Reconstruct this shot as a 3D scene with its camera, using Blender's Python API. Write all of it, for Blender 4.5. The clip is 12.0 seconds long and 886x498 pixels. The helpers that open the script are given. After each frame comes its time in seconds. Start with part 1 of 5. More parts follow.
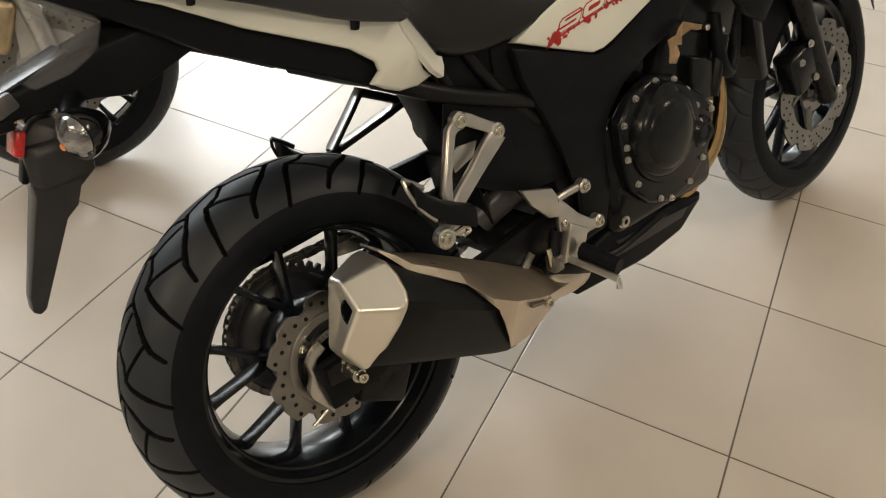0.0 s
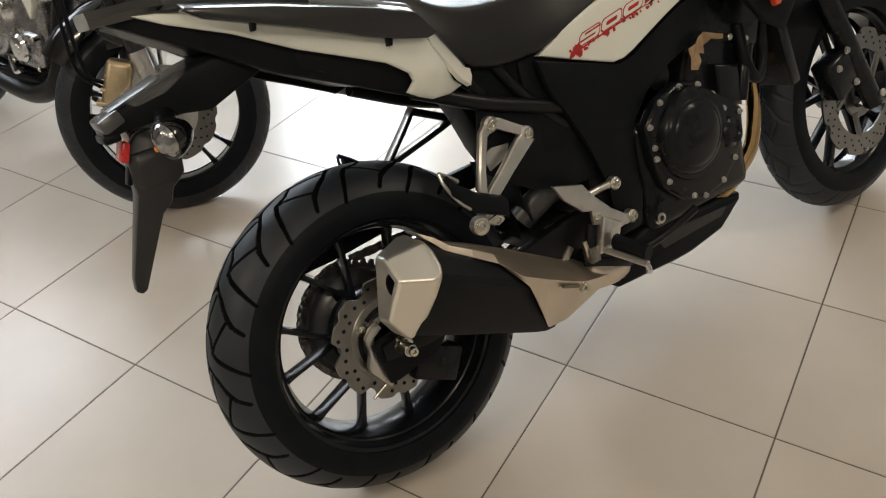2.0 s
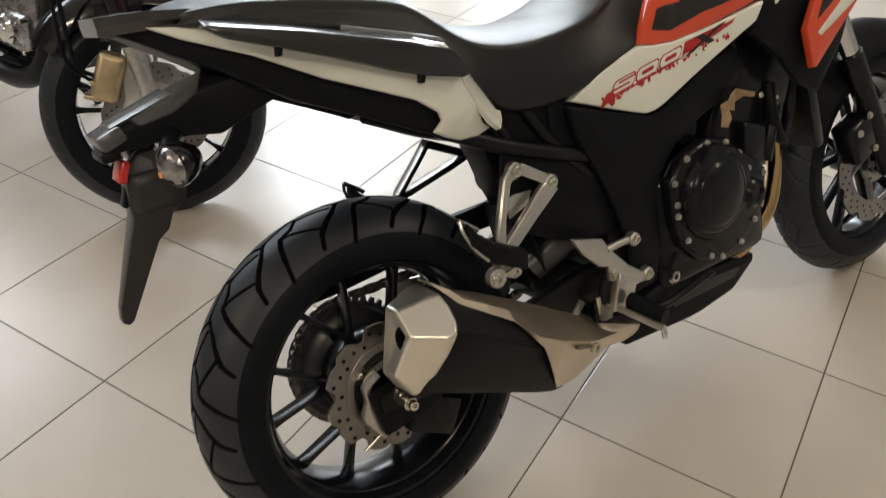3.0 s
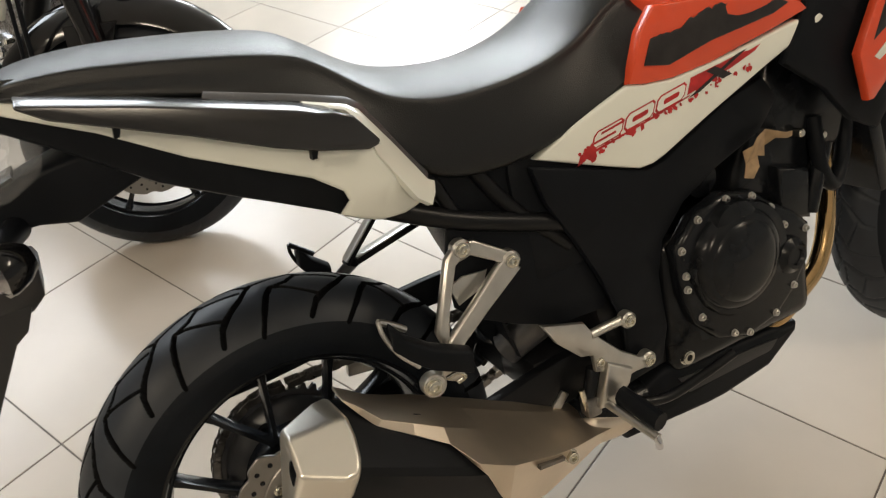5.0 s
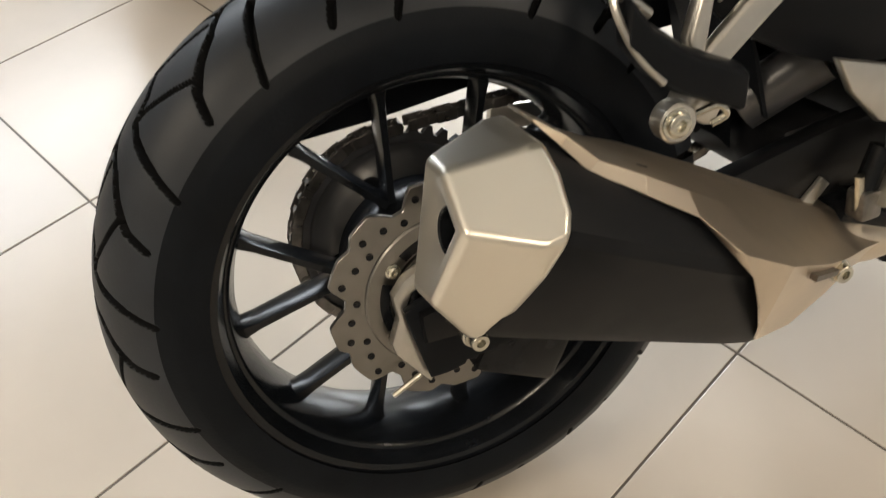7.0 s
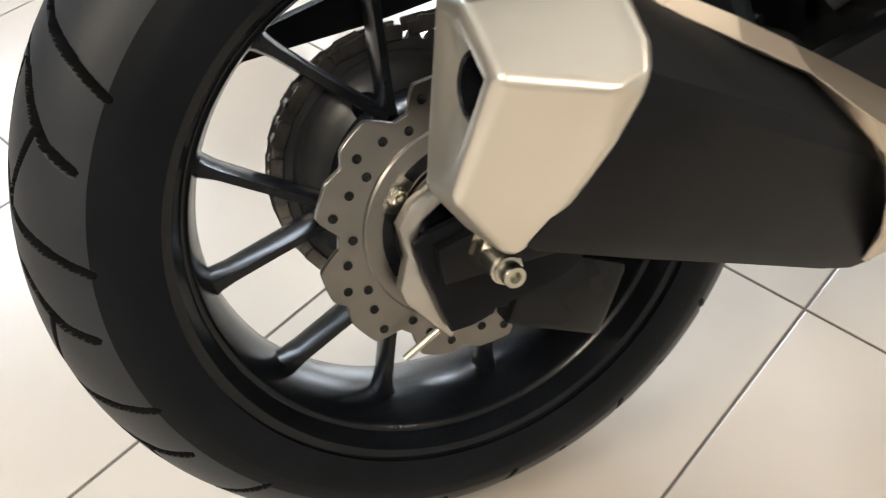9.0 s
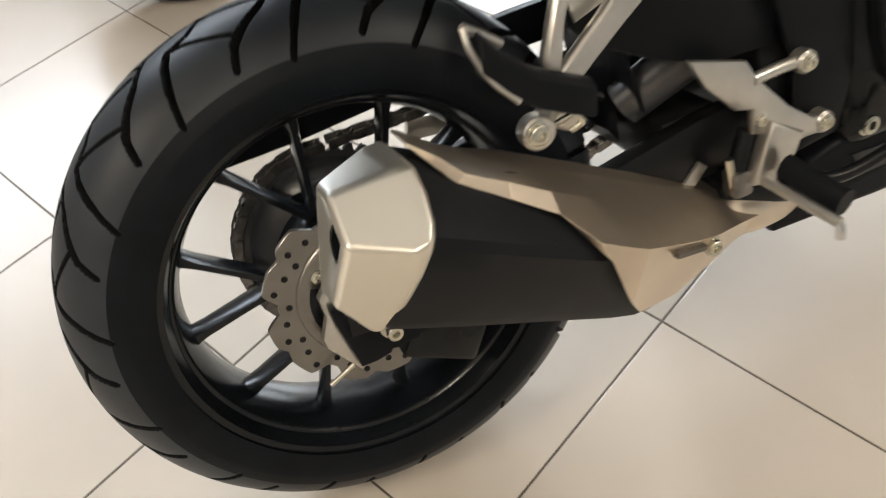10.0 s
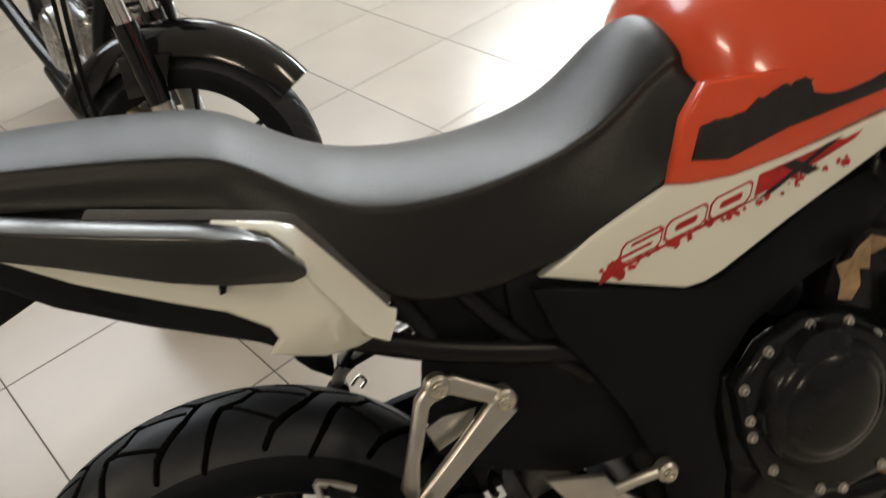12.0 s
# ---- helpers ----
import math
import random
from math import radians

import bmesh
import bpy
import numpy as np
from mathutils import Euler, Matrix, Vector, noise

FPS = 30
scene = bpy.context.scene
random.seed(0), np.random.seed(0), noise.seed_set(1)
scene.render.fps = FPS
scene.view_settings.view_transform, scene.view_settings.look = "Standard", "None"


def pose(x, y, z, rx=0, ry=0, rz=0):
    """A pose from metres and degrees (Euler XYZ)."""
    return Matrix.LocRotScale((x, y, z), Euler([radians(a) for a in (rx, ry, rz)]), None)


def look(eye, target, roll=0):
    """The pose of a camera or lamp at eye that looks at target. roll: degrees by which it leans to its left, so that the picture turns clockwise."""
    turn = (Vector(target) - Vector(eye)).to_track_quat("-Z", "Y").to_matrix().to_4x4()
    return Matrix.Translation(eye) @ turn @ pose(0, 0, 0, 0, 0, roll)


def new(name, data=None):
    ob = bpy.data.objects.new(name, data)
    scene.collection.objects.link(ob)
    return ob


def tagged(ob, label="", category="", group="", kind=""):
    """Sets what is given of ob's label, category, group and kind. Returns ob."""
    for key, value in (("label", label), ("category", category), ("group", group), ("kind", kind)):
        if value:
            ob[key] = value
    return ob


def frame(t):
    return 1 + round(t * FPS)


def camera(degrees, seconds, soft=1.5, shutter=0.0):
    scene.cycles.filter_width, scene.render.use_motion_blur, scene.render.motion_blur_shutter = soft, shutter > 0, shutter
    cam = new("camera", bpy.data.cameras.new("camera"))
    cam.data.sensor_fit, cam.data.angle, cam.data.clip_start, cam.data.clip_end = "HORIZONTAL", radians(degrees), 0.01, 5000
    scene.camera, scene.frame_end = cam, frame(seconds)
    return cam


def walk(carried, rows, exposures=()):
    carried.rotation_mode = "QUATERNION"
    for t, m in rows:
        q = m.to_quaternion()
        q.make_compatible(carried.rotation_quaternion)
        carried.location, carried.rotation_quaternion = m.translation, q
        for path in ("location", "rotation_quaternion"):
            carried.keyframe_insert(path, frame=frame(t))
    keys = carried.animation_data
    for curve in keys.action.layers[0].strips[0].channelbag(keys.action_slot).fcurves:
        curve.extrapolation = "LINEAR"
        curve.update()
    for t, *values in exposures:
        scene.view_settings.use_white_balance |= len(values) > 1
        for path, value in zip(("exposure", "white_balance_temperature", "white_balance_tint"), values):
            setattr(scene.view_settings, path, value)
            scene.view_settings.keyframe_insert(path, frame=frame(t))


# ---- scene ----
cam = camera(56.1, 12.0, soft=1.15, shutter=0.4)
PATH = [
    (0, (1.671, -1.094, 1.33), (1.057, 0.271, 0.003), 2.9),
    (0.5, (1.643, -1.052, 1.314), (1.038, 0.296, -0.035), 4.3),
    (1, (1.757, -1.133, 1.359), (1.012, 0.236, 0.106), 0.8),
    (1.5, (1.855, -1.213, 1.35), (1.015, 0.151, 0.153), -3.0),
    (2, (1.872, -1.226, 1.347), (0.982, 0.097, 0.139), -5.2),
    (2.5, (1.832, -1.213, 1.345), (0.943, 0.101, 0.127), -3.4),
    (3, (1.744, -1.168, 1.355), (0.924, 0.202, 0.15), 1.4),
    (3.5, (1.659, -1.101, 1.363), (0.901, 0.323, 0.181), 1.9),
    (3.7, (1.649, -1.079, 1.36), (0.888, 0.345, 0.179), 1.3),
    (5.3, (1.785, -0.747, 1.32), (0.772, 0.391, 0.025), -4.7),
    (5.5, (1.771, -0.742, 1.31), (0.786, 0.373, -0.027), -4.4),
    (6, (1.646, -0.759, 1.273), (0.755, 0.329, -0.149), -0.2),
    (6.3, (1.528, -0.735, 1.195), (0.677, 0.323, -0.273), 1.8),
    (6.5, (1.501, -0.719, 1.093), (0.635, 0.306, -0.39), 2.5),
    (7, (1.507, -0.715, 0.948), (0.587, 0.209, -0.568), -1.4),
    (8.8, (1.442, -0.695, 0.761), (0.487, 0.248, -0.722), -4.3),
    (9, (1.459, -0.688, 0.777), (0.515, 0.255, -0.713), -4.1),
    (9.5, (1.513, -0.692, 0.864), (0.601, 0.236, -0.655), -4.0),
    (10, (1.612, -0.691, 1.035), (0.704, 0.202, -0.507), -6.3),
    (10.5, (1.712, -0.73, 1.204), (0.722, 0.109, -0.318), -13.2),
    (11, (1.686, -0.666, 1.251), (0.653, 0.191, -0.231), -13.9),
    (11.5, (1.663, -0.568, 1.284), (0.592, 0.377, -0.117), -11.2),
    (12, (1.742, -0.445, 1.303), (0.488, 0.484, 0.053), -9.7),
]
walk(cam, [(t, look(eye, target, roll)) for t, eye, target, roll in PATH], [(0.0, 1.10, 6900, 10), (1.0, 1.24, 6650, 10), (2.0, 0.99, 6500, 10), (3.7, 0.95, 6600, 10), (5.5, 1.30, 6700, 10), (7.0, 1.50, 6650, 10), (8.8, 1.90, 6250, 10), (9.6, 1.87, 6250, 10), (10.5, 1.40, 6550, 10), (11.3, 1.26, 6650, 10), (12.0, 0.86, 6850, 10)])

# ---------------------------------------------------------------- world and light
world = bpy.data.worlds.new("world")
scene.world = world
world.use_nodes = True
wn = world.node_tree.nodes
sky = wn.new("ShaderNodeTexSky")
sky.sky_type, sky.sun_disc = "NISHITA", False
sky.sun_elevation, sky.sun_rotation = radians(40), radians(-60)
wn["Background"].inputs["Strength"].default_value = 0.12
world.node_tree.links.new(sky.outputs["Color"], wn["Background"].inputs["Color"])


def window_light(name, wall, u0, u1, z0, z1, watts, color=(0.86, 0.94, 1.0)):
    """The sky's light in a window's opening: of the west wall (u is y) or the north wall (u is x)."""
    lamp = bpy.data.lights.new(name, "AREA")
    lamp.shape, lamp.size, lamp.size_y, lamp.energy, lamp.color = "RECTANGLE", u1 - u0 - 0.1, z1 - z0 - 0.1, watts, color
    ob = new(name, lamp)
    u, z = (u0 + u1) / 2, (z0 + z1) / 2
    ob.matrix_world = look((-3.05, u, z), (0, u, z)) if wall == "west" else look((u, 6.80, z), (u, 0, z))
    return ob


# wall, from, to, sill, head, watts
WINDOWS = [
    ("west", 3.75, 5.80, 2.15, 3.30, 112),
    ("west", 1.40, 3.00, 2.15, 3.30, 28),
    ("west", -1.00, 1.25, 2.05, 3.30, 30),
    ("north", -2.60, -0.30, 1.20, 2.70, 100),
]
for wall, u0, u1, z0, z1, watts in WINDOWS:
    window_light("window_light", wall, u0, u1, z0, z1, watts)


# Unseen lamps, assumed from the warm floor and added as fill light.
def assumed_ceiling_lamp(x, y, watts):
    lamp = bpy.data.lights.new("ceiling_fill", "AREA")
    lamp.shape, lamp.size, lamp.size_y, lamp.energy, lamp.color = "RECTANGLE", 1.2, 0.3, watts, (1.0, 0.86, 0.68)
    ob = new("ceiling_fill", lamp)
    ob.matrix_world = pose(x, y, 3.35, 0, 0, 0)


for lx, ly, watts in ((3.6, -2.4, 22), (3.6, 1.6, 17), (0.2, -3.4, 28)):
    assumed_ceiling_lamp(lx, ly, watts)


# ---------------------------------------------------------------- materials
def mat(name, color, rough=0.5, metal=0.0, vary=0.15, scale=14.0, bump=0.02, fine=180.0, coat=0.0, rvary=0.12, per_object=0.0, spec=0.5, sheen=0.0):
    """A surface with two scales of unevenness: stains and wear at `scale`, grain at `fine`."""
    m = bpy.data.materials.new(name)
    m.use_nodes = True
    n, l = m.node_tree.nodes, m.node_tree.links
    b = n["Principled BSDF"]
    b.inputs["Metallic"].default_value = metal
    b.inputs["Coat Weight"].default_value = coat
    b.inputs["Coat Roughness"].default_value = 0.06
    b.inputs["Specular IOR Level"].default_value = spec
    b.inputs["Sheen Weight"].default_value, b.inputs["Sheen Roughness"].default_value = sheen, 0.4
    co = n.new("ShaderNodeTexCoord")
    big, small = n.new("ShaderNodeTexNoise"), n.new("ShaderNodeTexNoise")
    big.inputs["Scale"].default_value, small.inputs["Scale"].default_value = scale, fine
    big.inputs["Detail"].default_value, small.inputs["Detail"].default_value = 5, 3
    l.new(co.outputs["Object"], big.inputs["Vector"])
    l.new(co.outputs["Object"], small.inputs["Vector"])
    ramp = n.new("ShaderNodeMapRange")
    ramp.inputs["From Min"].default_value, ramp.inputs["From Max"].default_value = 0.3, 0.7
    ramp.inputs["To Min"].default_value, ramp.inputs["To Max"].default_value = 1 - vary, 1 + vary
    l.new(big.outputs["Fac"], ramp.inputs["Value"])
    value = ramp.outputs["Result"]
    if per_object:
        info, rnd, mul = n.new("ShaderNodeObjectInfo"), n.new("ShaderNodeMapRange"), n.new("ShaderNodeMath")
        rnd.inputs["To Min"].default_value, rnd.inputs["To Max"].default_value = 1 - per_object, 1 + per_object
        mul.operation = "MULTIPLY"
        l.new(info.outputs["Random"], rnd.inputs["Value"])
        l.new(rnd.outputs["Result"], mul.inputs[0])
        l.new(value, mul.inputs[1])
        value = mul.outputs["Value"]
    tint = n.new("ShaderNodeVectorMath")
    tint.operation = "SCALE"
    tint.inputs[0].default_value = color
    l.new(value, tint.inputs["Scale"])
    l.new(tint.outputs["Vector"], b.inputs["Base Color"])
    rr = n.new("ShaderNodeMapRange")
    rr.inputs["From Min"].default_value, rr.inputs["From Max"].default_value = 0.3, 0.7
    rr.inputs["To Min"].default_value, rr.inputs["To Max"].default_value = max(0.02, rough - rvary * rough), rough + rvary * rough
    mixn = n.new("ShaderNodeMath")
    mixn.operation = "ADD"
    half = n.new("ShaderNodeMath")
    half.operation = "MULTIPLY"
    half.inputs[1].default_value = 0.5
    l.new(big.outputs["Fac"], mixn.inputs[0])
    l.new(small.outputs["Fac"], mixn.inputs[1])
    l.new(mixn.outputs["Value"], half.inputs[0])
    l.new(half.outputs["Value"], rr.inputs["Value"])
    b.inputs["Roughness"].default_value = rough
    if rvary:
        l.new(rr.outputs["Result"], b.inputs["Roughness"])
    if bump:
        bp = n.new("ShaderNodeBump")
        bp.inputs["Strength"].default_value, bp.inputs["Distance"].default_value = bump, 0.002
        l.new(small.outputs["Fac"], bp.inputs["Height"])
        l.new(bp.outputs["Normal"], b.inputs["Normal"])
    return m


def glass(name, color, rough=0.05, alpha=0.27):
    """Clear moulded plastic, a little milky."""
    m = bpy.data.materials.new(name)
    m.use_nodes = True
    b = m.node_tree.nodes["Principled BSDF"]
    b.inputs["Base Color"].default_value = (*color, 1)
    b.inputs["Roughness"].default_value = rough
    b.inputs["Alpha"].default_value = alpha
    return m


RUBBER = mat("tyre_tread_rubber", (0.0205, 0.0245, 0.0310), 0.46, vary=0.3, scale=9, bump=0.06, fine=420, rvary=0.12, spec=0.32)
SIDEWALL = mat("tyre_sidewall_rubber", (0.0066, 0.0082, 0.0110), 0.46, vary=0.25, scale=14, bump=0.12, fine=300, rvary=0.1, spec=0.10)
# Near-black rubber that puts the shade of the grooves into the colour.
GROOVE_SHADE = mat("shaded_groove_rubber", (0.0035, 0.0037, 0.0042), 0.75, vary=0.3, scale=30, bump=0.1, fine=420, spec=0.1)
RIM = mat("rim_black_paint", (0.0072, 0.0086, 0.0110), 0.22, vary=0.2, scale=20, bump=0.02, spec=0.36)
HUB = mat("hub_satin_black", (0.045, 0.047, 0.052), 0.32, vary=0.2, scale=30, bump=0.03, spec=0.5)
# Bright metal colour for the highlight on the painted rim edge.
RIM_GLINT = mat("rim_edge_glint", (0.42, 0.42, 0.43), 0.26, metal=0.9, vary=0.3, scale=40, bump=0.02)
PLASTIC = mat("black_moulded_plastic", (0.0078, 0.0090, 0.0112), 0.38, vary=0.15, bump=0.10, fine=900, spec=0.09)
PLASTIC_GREY = mat("grey_moulded_plastic", (0.022, 0.023, 0.025), 0.34, vary=0.15, bump=0.12, fine=900, spec=0.4)
ARM_GREY = mat("grey_satin_plastic", (0.075, 0.076, 0.080), 0.26, vary=0.12, bump=0.06, fine=700, spec=0.5)
GLOSS = mat("black_gloss_plastic", (0.005, 0.005, 0.006), 0.12, vary=0.1, bump=0.01)
RAILMAT = mat("black_satin_rail_paint", (0.010, 0.010, 0.011), 0.20, vary=0.15, bump=0.02, fine=500, spec=0.9)
ENGINE = mat("engine_black_coat", (0.0080, 0.0090, 0.0108), 0.20, vary=0.3, scale=30, bump=0.05, fine=500, spec=0.25)
FRAME = mat("frame_black_steel", (0.0075, 0.0079, 0.0090), 0.32, vary=0.2, bump=0.02, spec=0.22)
WHITE = mat("pearl_white_paint", (0.78, 0.80, 0.73), 0.2, vary=0.03, scale=6, bump=0.0, coat=0.6)
RED = mat("red_paint", (0.70, 0.078, 0.027), 0.22, vary=0.06, scale=6, bump=0.0, coat=0.6)
DECAL_RED = mat("red_decal_film", (0.42, 0.02, 0.02), 0.35, vary=0.25, scale=60, bump=0.0)
DECAL_BLACK = mat("black_decal_film", (0.015, 0.013, 0.013), 0.4, vary=0.4, scale=60, bump=0.0)
VINYL = mat("seat_vinyl", (0.0042, 0.0049, 0.0058), 0.37, vary=0.12, scale=7, bump=0.3, fine=600, spec=0.46, sheen=0.0)
ALU = mat("cast_aluminium", (0.56, 0.545, 0.51), 0.30, metal=0.9, vary=0.10, scale=25, bump=0.0, rvary=0.0)
SATIN = mat("satin_stainless", (0.80, 0.765, 0.685), 0.36, metal=1.0, vary=0.03, scale=5, bump=0.0, rvary=0.0)
SHIELD = mat("warm_stainless_shield", (0.70, 0.61, 0.50), 0.40, metal=1.0, vary=0.10, scale=10, bump=0.0, rvary=0.0)
MUFF = mat("muffler_black_coat", (0.0105, 0.0116, 0.0136), 0.48, vary=0.12, scale=30, bump=0.08, fine=900, spec=0.12)
DISC = mat("disc_steel", (0.25, 0.24, 0.225), 0.30, metal=1.0, vary=0.08, scale=30, bump=0.0, rvary=0.0)
STEEL = mat("zinc_bolt", (0.62, 0.60, 0.52), 0.25, metal=1.0, vary=0.12, scale=60, bump=0.02)
GOLD = mat("anodised_gold", (0.52, 0.42, 0.27), 0.36, metal=0.8, vary=0.12, scale=40, bump=0.0, rvary=0.0)
PIPE = mat("straw_stainless_pipe", (0.50, 0.34, 0.17), 0.12, metal=1.0, vary=0.2, scale=10, bump=0.01)
CHAIN = mat("chain_steel", (0.22, 0.21, 0.20), 0.30, metal=0.9, vary=0.35, scale=60, bump=0.05)
CHROME = mat("chrome", (0.72, 0.72, 0.72), 0.1, metal=1.0, vary=0.06, scale=30, bump=0.01)
REFLECT = mat("ribbed_lens_reflector", (0.32, 0.32, 0.33), 0.14, metal=1.0, vary=0.4, scale=70, bump=0.6, fine=160)
ENGINE_GREY = mat("grey_engine_casting", (0.36, 0.36, 0.365), 0.27, metal=0.9, vary=0.3, scale=30, bump=0.05, fine=300)
FORK = mat("silver_fork_paint", (0.52, 0.52, 0.50), 0.3, metal=0.7, vary=0.08, scale=20, bump=0.02)
REFLECTOR = mat("red_reflector", (0.55, 0.03, 0.03), 0.2, vary=0.2, scale=200, bump=0.1)
AMBER = mat("amber_glint", (0.75, 0.26, 0.05), 0.3, vary=0.1)
TAPE = mat("brown_paper_tape", (0.30, 0.20, 0.11), 0.7, vary=0.25, scale=60, bump=0.2, fine=400)
CLEAR = glass("clear_lens_plastic", (0.62, 0.64, 0.66), 0.04, 0.08)
TILE = mat("beige_floor_tile", (0.50, 0.455, 0.40), 0.255, vary=0.06, scale=3.2, bump=0.015, fine=60, per_object=0.04, rvary=0.08)
GROUT = mat("dark_grout", (0.095, 0.080, 0.066), 0.45, vary=0.3, scale=30, bump=0.1)
PLASTER = mat("cream_plaster", (0.27, 0.255, 0.235), 0.8, vary=0.05, scale=2, bump=0.1, fine=120)
CEIL = mat("white_ceiling_paint", (0.72, 0.68, 0.62), 0.8, vary=0.03, scale=2, bump=0.05)


# ---------------------------------------------------------------- mesh helpers
def finish(name, bm, material, parent=None, label="", smooth=38.0):
    bmesh.ops.recalc_face_normals(bm, faces=bm.faces)
    me = bpy.data.meshes.new(name)
    bm.to_mesh(me)
    bm.free()
    me.materials.append(material)
    me.polygons.foreach_set("use_smooth", [True] * len(me.polygons))
    me.set_sharp_from_angle(angle=radians(smooth))
    ob = new(name, me)
    if parent:
        ob.parent = parent
    return tagged(ob, label)


def part(name, bm, material, parent, label="", smooth=38.0):
    return finish(name, bm, material, parent, label, smooth)


def thing(name, label, category, m, group=""):
    ob = tagged(new(name), label, category, group)
    ob.empty_display_size = 0.1
    ob.matrix_basis = m
    return ob


def flipped(bm):
    """The mirror image of a mesh on the other side of the bike."""
    other = bm.copy()
    for v in other.verts:
        v.co.y = -v.co.y
    bmesh.ops.reverse_faces(other, faces=other.faces)
    return other


def both(name, bm, material, parent, label="", smooth=38.0):
    other = flipped(bm)
    a = part(name, bm, material, parent, label, smooth)
    return a, part(name, other, material, parent, label, smooth)


def soften(bm, width, edges=None, segments=2, angle=30.0, clamp=True):
    bm.normal_update()
    if edges is None:
        edges = [e for e in bm.edges if len(e.link_faces) == 2 and e.calc_face_angle(0) > radians(angle)]
    bmesh.ops.bevel(bm, geom=edges, offset=width, segments=segments, affect="EDGES", profile=0.5, clamp_overlap=clamp)
    return bm


def plate(outline, y0, y1, bevel=0.003, bend=None, segments=2):
    """A plate with an outline in x and z and two y faces; bend(x, z) shifts y."""
    bm = bmesh.new()
    rings = [[bm.verts.new((x, y, z)) for x, z in outline] for y in (y0, y1)]
    n = len(outline)
    bm.faces.new(rings[0])
    bm.faces.new(rings[1][::-1])
    for i in range(n):
        j = (i + 1) % n
        bm.faces.new((rings[0][j], rings[0][i], rings[1][i], rings[1][j]))
    bmesh.ops.recalc_face_normals(bm, faces=bm.faces)
    if bevel:
        rim = [e for e in bm.edges if abs(e.verts[0].co.y - e.verts[1].co.y) < 1e-7]
        soften(bm, bevel, rim, segments)
    bmesh.ops.triangulate(bm, faces=[f for f in bm.faces if len(f.verts) > 4])
    if bend:
        bmesh.ops.subdivide_edges(bm, edges=[e for e in bm.edges if e.calc_length() > 0.05], cuts=2)
        for v in bm.verts:
            v.co.y += bend(v.co.x, v.co.z)
    return bm


def smooth_path(points, n=6):
    """Points on a smooth curve through the given ones."""
    p = [Vector(q) for q in points]
    if len(p) < 3:
        return p
    p = [2 * p[0] - p[1], *p, 2 * p[-1] - p[-2]]
    out = []
    for i in range(1, len(p) - 2):
        a, b, c, d = p[i - 1 : i + 3]
        for k in range(n):
            t = k / n
            out.append(0.5 * (2 * b + (c - a) * t + (2 * a - 5 * b + 4 * c - d) * t * t + (3 * b - a - 3 * c + d) * t ** 3))
    return out + [p[-2]]


def tube(points, radius, sides=12, steps=6, flat=1.0, bm=None):
    """A round bar along a smooth curve; radius is a number or one for each end."""
    bm = bm or bmesh.new()
    path = smooth_path(points, steps)
    r0, r1 = radius if isinstance(radius, tuple) else (radius, radius)
    last, side = None, None
    rings = []
    for i, p in enumerate(path):
        ahead = (path[min(i + 1, len(path) - 1)] - path[max(i - 1, 0)]).normalized()
        if side is None:
            side = ahead.cross(Vector((0, 1, 0)) if abs(ahead.y) < 0.9 else Vector((0, 0, 1))).normalized()
        side = (side - ahead * side.dot(ahead)).normalized()
        up = ahead.cross(side)
        r = r0 + (r1 - r0) * i / (len(path) - 1)
        rings.append([bm.verts.new(p + r * (math.cos(a) * side + flat * math.sin(a) * up)) for a in np.linspace(0, 2 * math.pi, sides, endpoint=False)])
    for a, b in zip(rings, rings[1:]):
        for i in range(sides):
            j = (i + 1) % sides
            bm.faces.new((a[i], a[j], b[j], b[i]))
    bm.faces.new(rings[0][::-1])
    bm.faces.new(rings[-1])
    return bm


def loft(rings, caps=True, closed=True):
    """A skin over rings of equally many points."""
    bm = bmesh.new()
    rows = [[bm.verts.new(p) for p in ring] for ring in rings]
    n = len(rows[0])
    for a, b in zip(rows, rows[1:]):
        for i in range(n if closed else n - 1):
            j = (i + 1) % n
            bm.faces.new((a[i], a[j], b[j], b[i]))
    if caps:
        bm.faces.new(rows[0][::-1])
        bm.faces.new(rows[-1])
    return bm


def revolve(profile, n=64, centre=(0, 0, 0), closed=True, bm=None):
    """A ring or disc round the y axis from (radius, y) pairs."""
    bm = bm or bmesh.new()
    cx, cy, cz = centre
    rows = []
    for a in np.linspace(0, 2 * math.pi, n, endpoint=False):
        rows.append([bm.verts.new((cx + r * math.cos(a), cy + y, cz + r * math.sin(a))) for r, y in profile])
    m = len(profile)
    for k in range(n):
        a, b = rows[k], rows[(k + 1) % n]
        for i in range(m if closed else m - 1):
            j = (i + 1) % m
            bm.faces.new((a[i], a[j], b[j], b[i]))
    return bm


def drum(r, y0, y1, centre, n=32, bevel=0.002, bm=None):
    """A solid round slab whose axis is y."""
    lo, hi = min(y0, y1), max(y0, y1)
    return revolve([(1e-4, lo), (r - bevel, lo), (r, lo + bevel), (r, hi - bevel), (r - bevel, hi), (1e-4, hi)], n, centre, bm=bm)


def block(x0, x1, y0, y1, z0, z1, bevel=0.006, segments=2, turn=None, bm=None):
    one = bmesh.new()
    m = Matrix.LocRotScale(((x0 + x1) / 2, (y0 + y1) / 2, (z0 + z1) / 2), None, (x1 - x0, y1 - y0, z1 - z0))
    bmesh.ops.create_cube(one, size=1, matrix=m)
    if bevel:
        soften(one, bevel, list(one.edges), segments)
    if turn:
        bmesh.ops.transform(one, matrix=turn, verts=one.verts)
    if bm is None:
        return one
    return joined(bm, one)


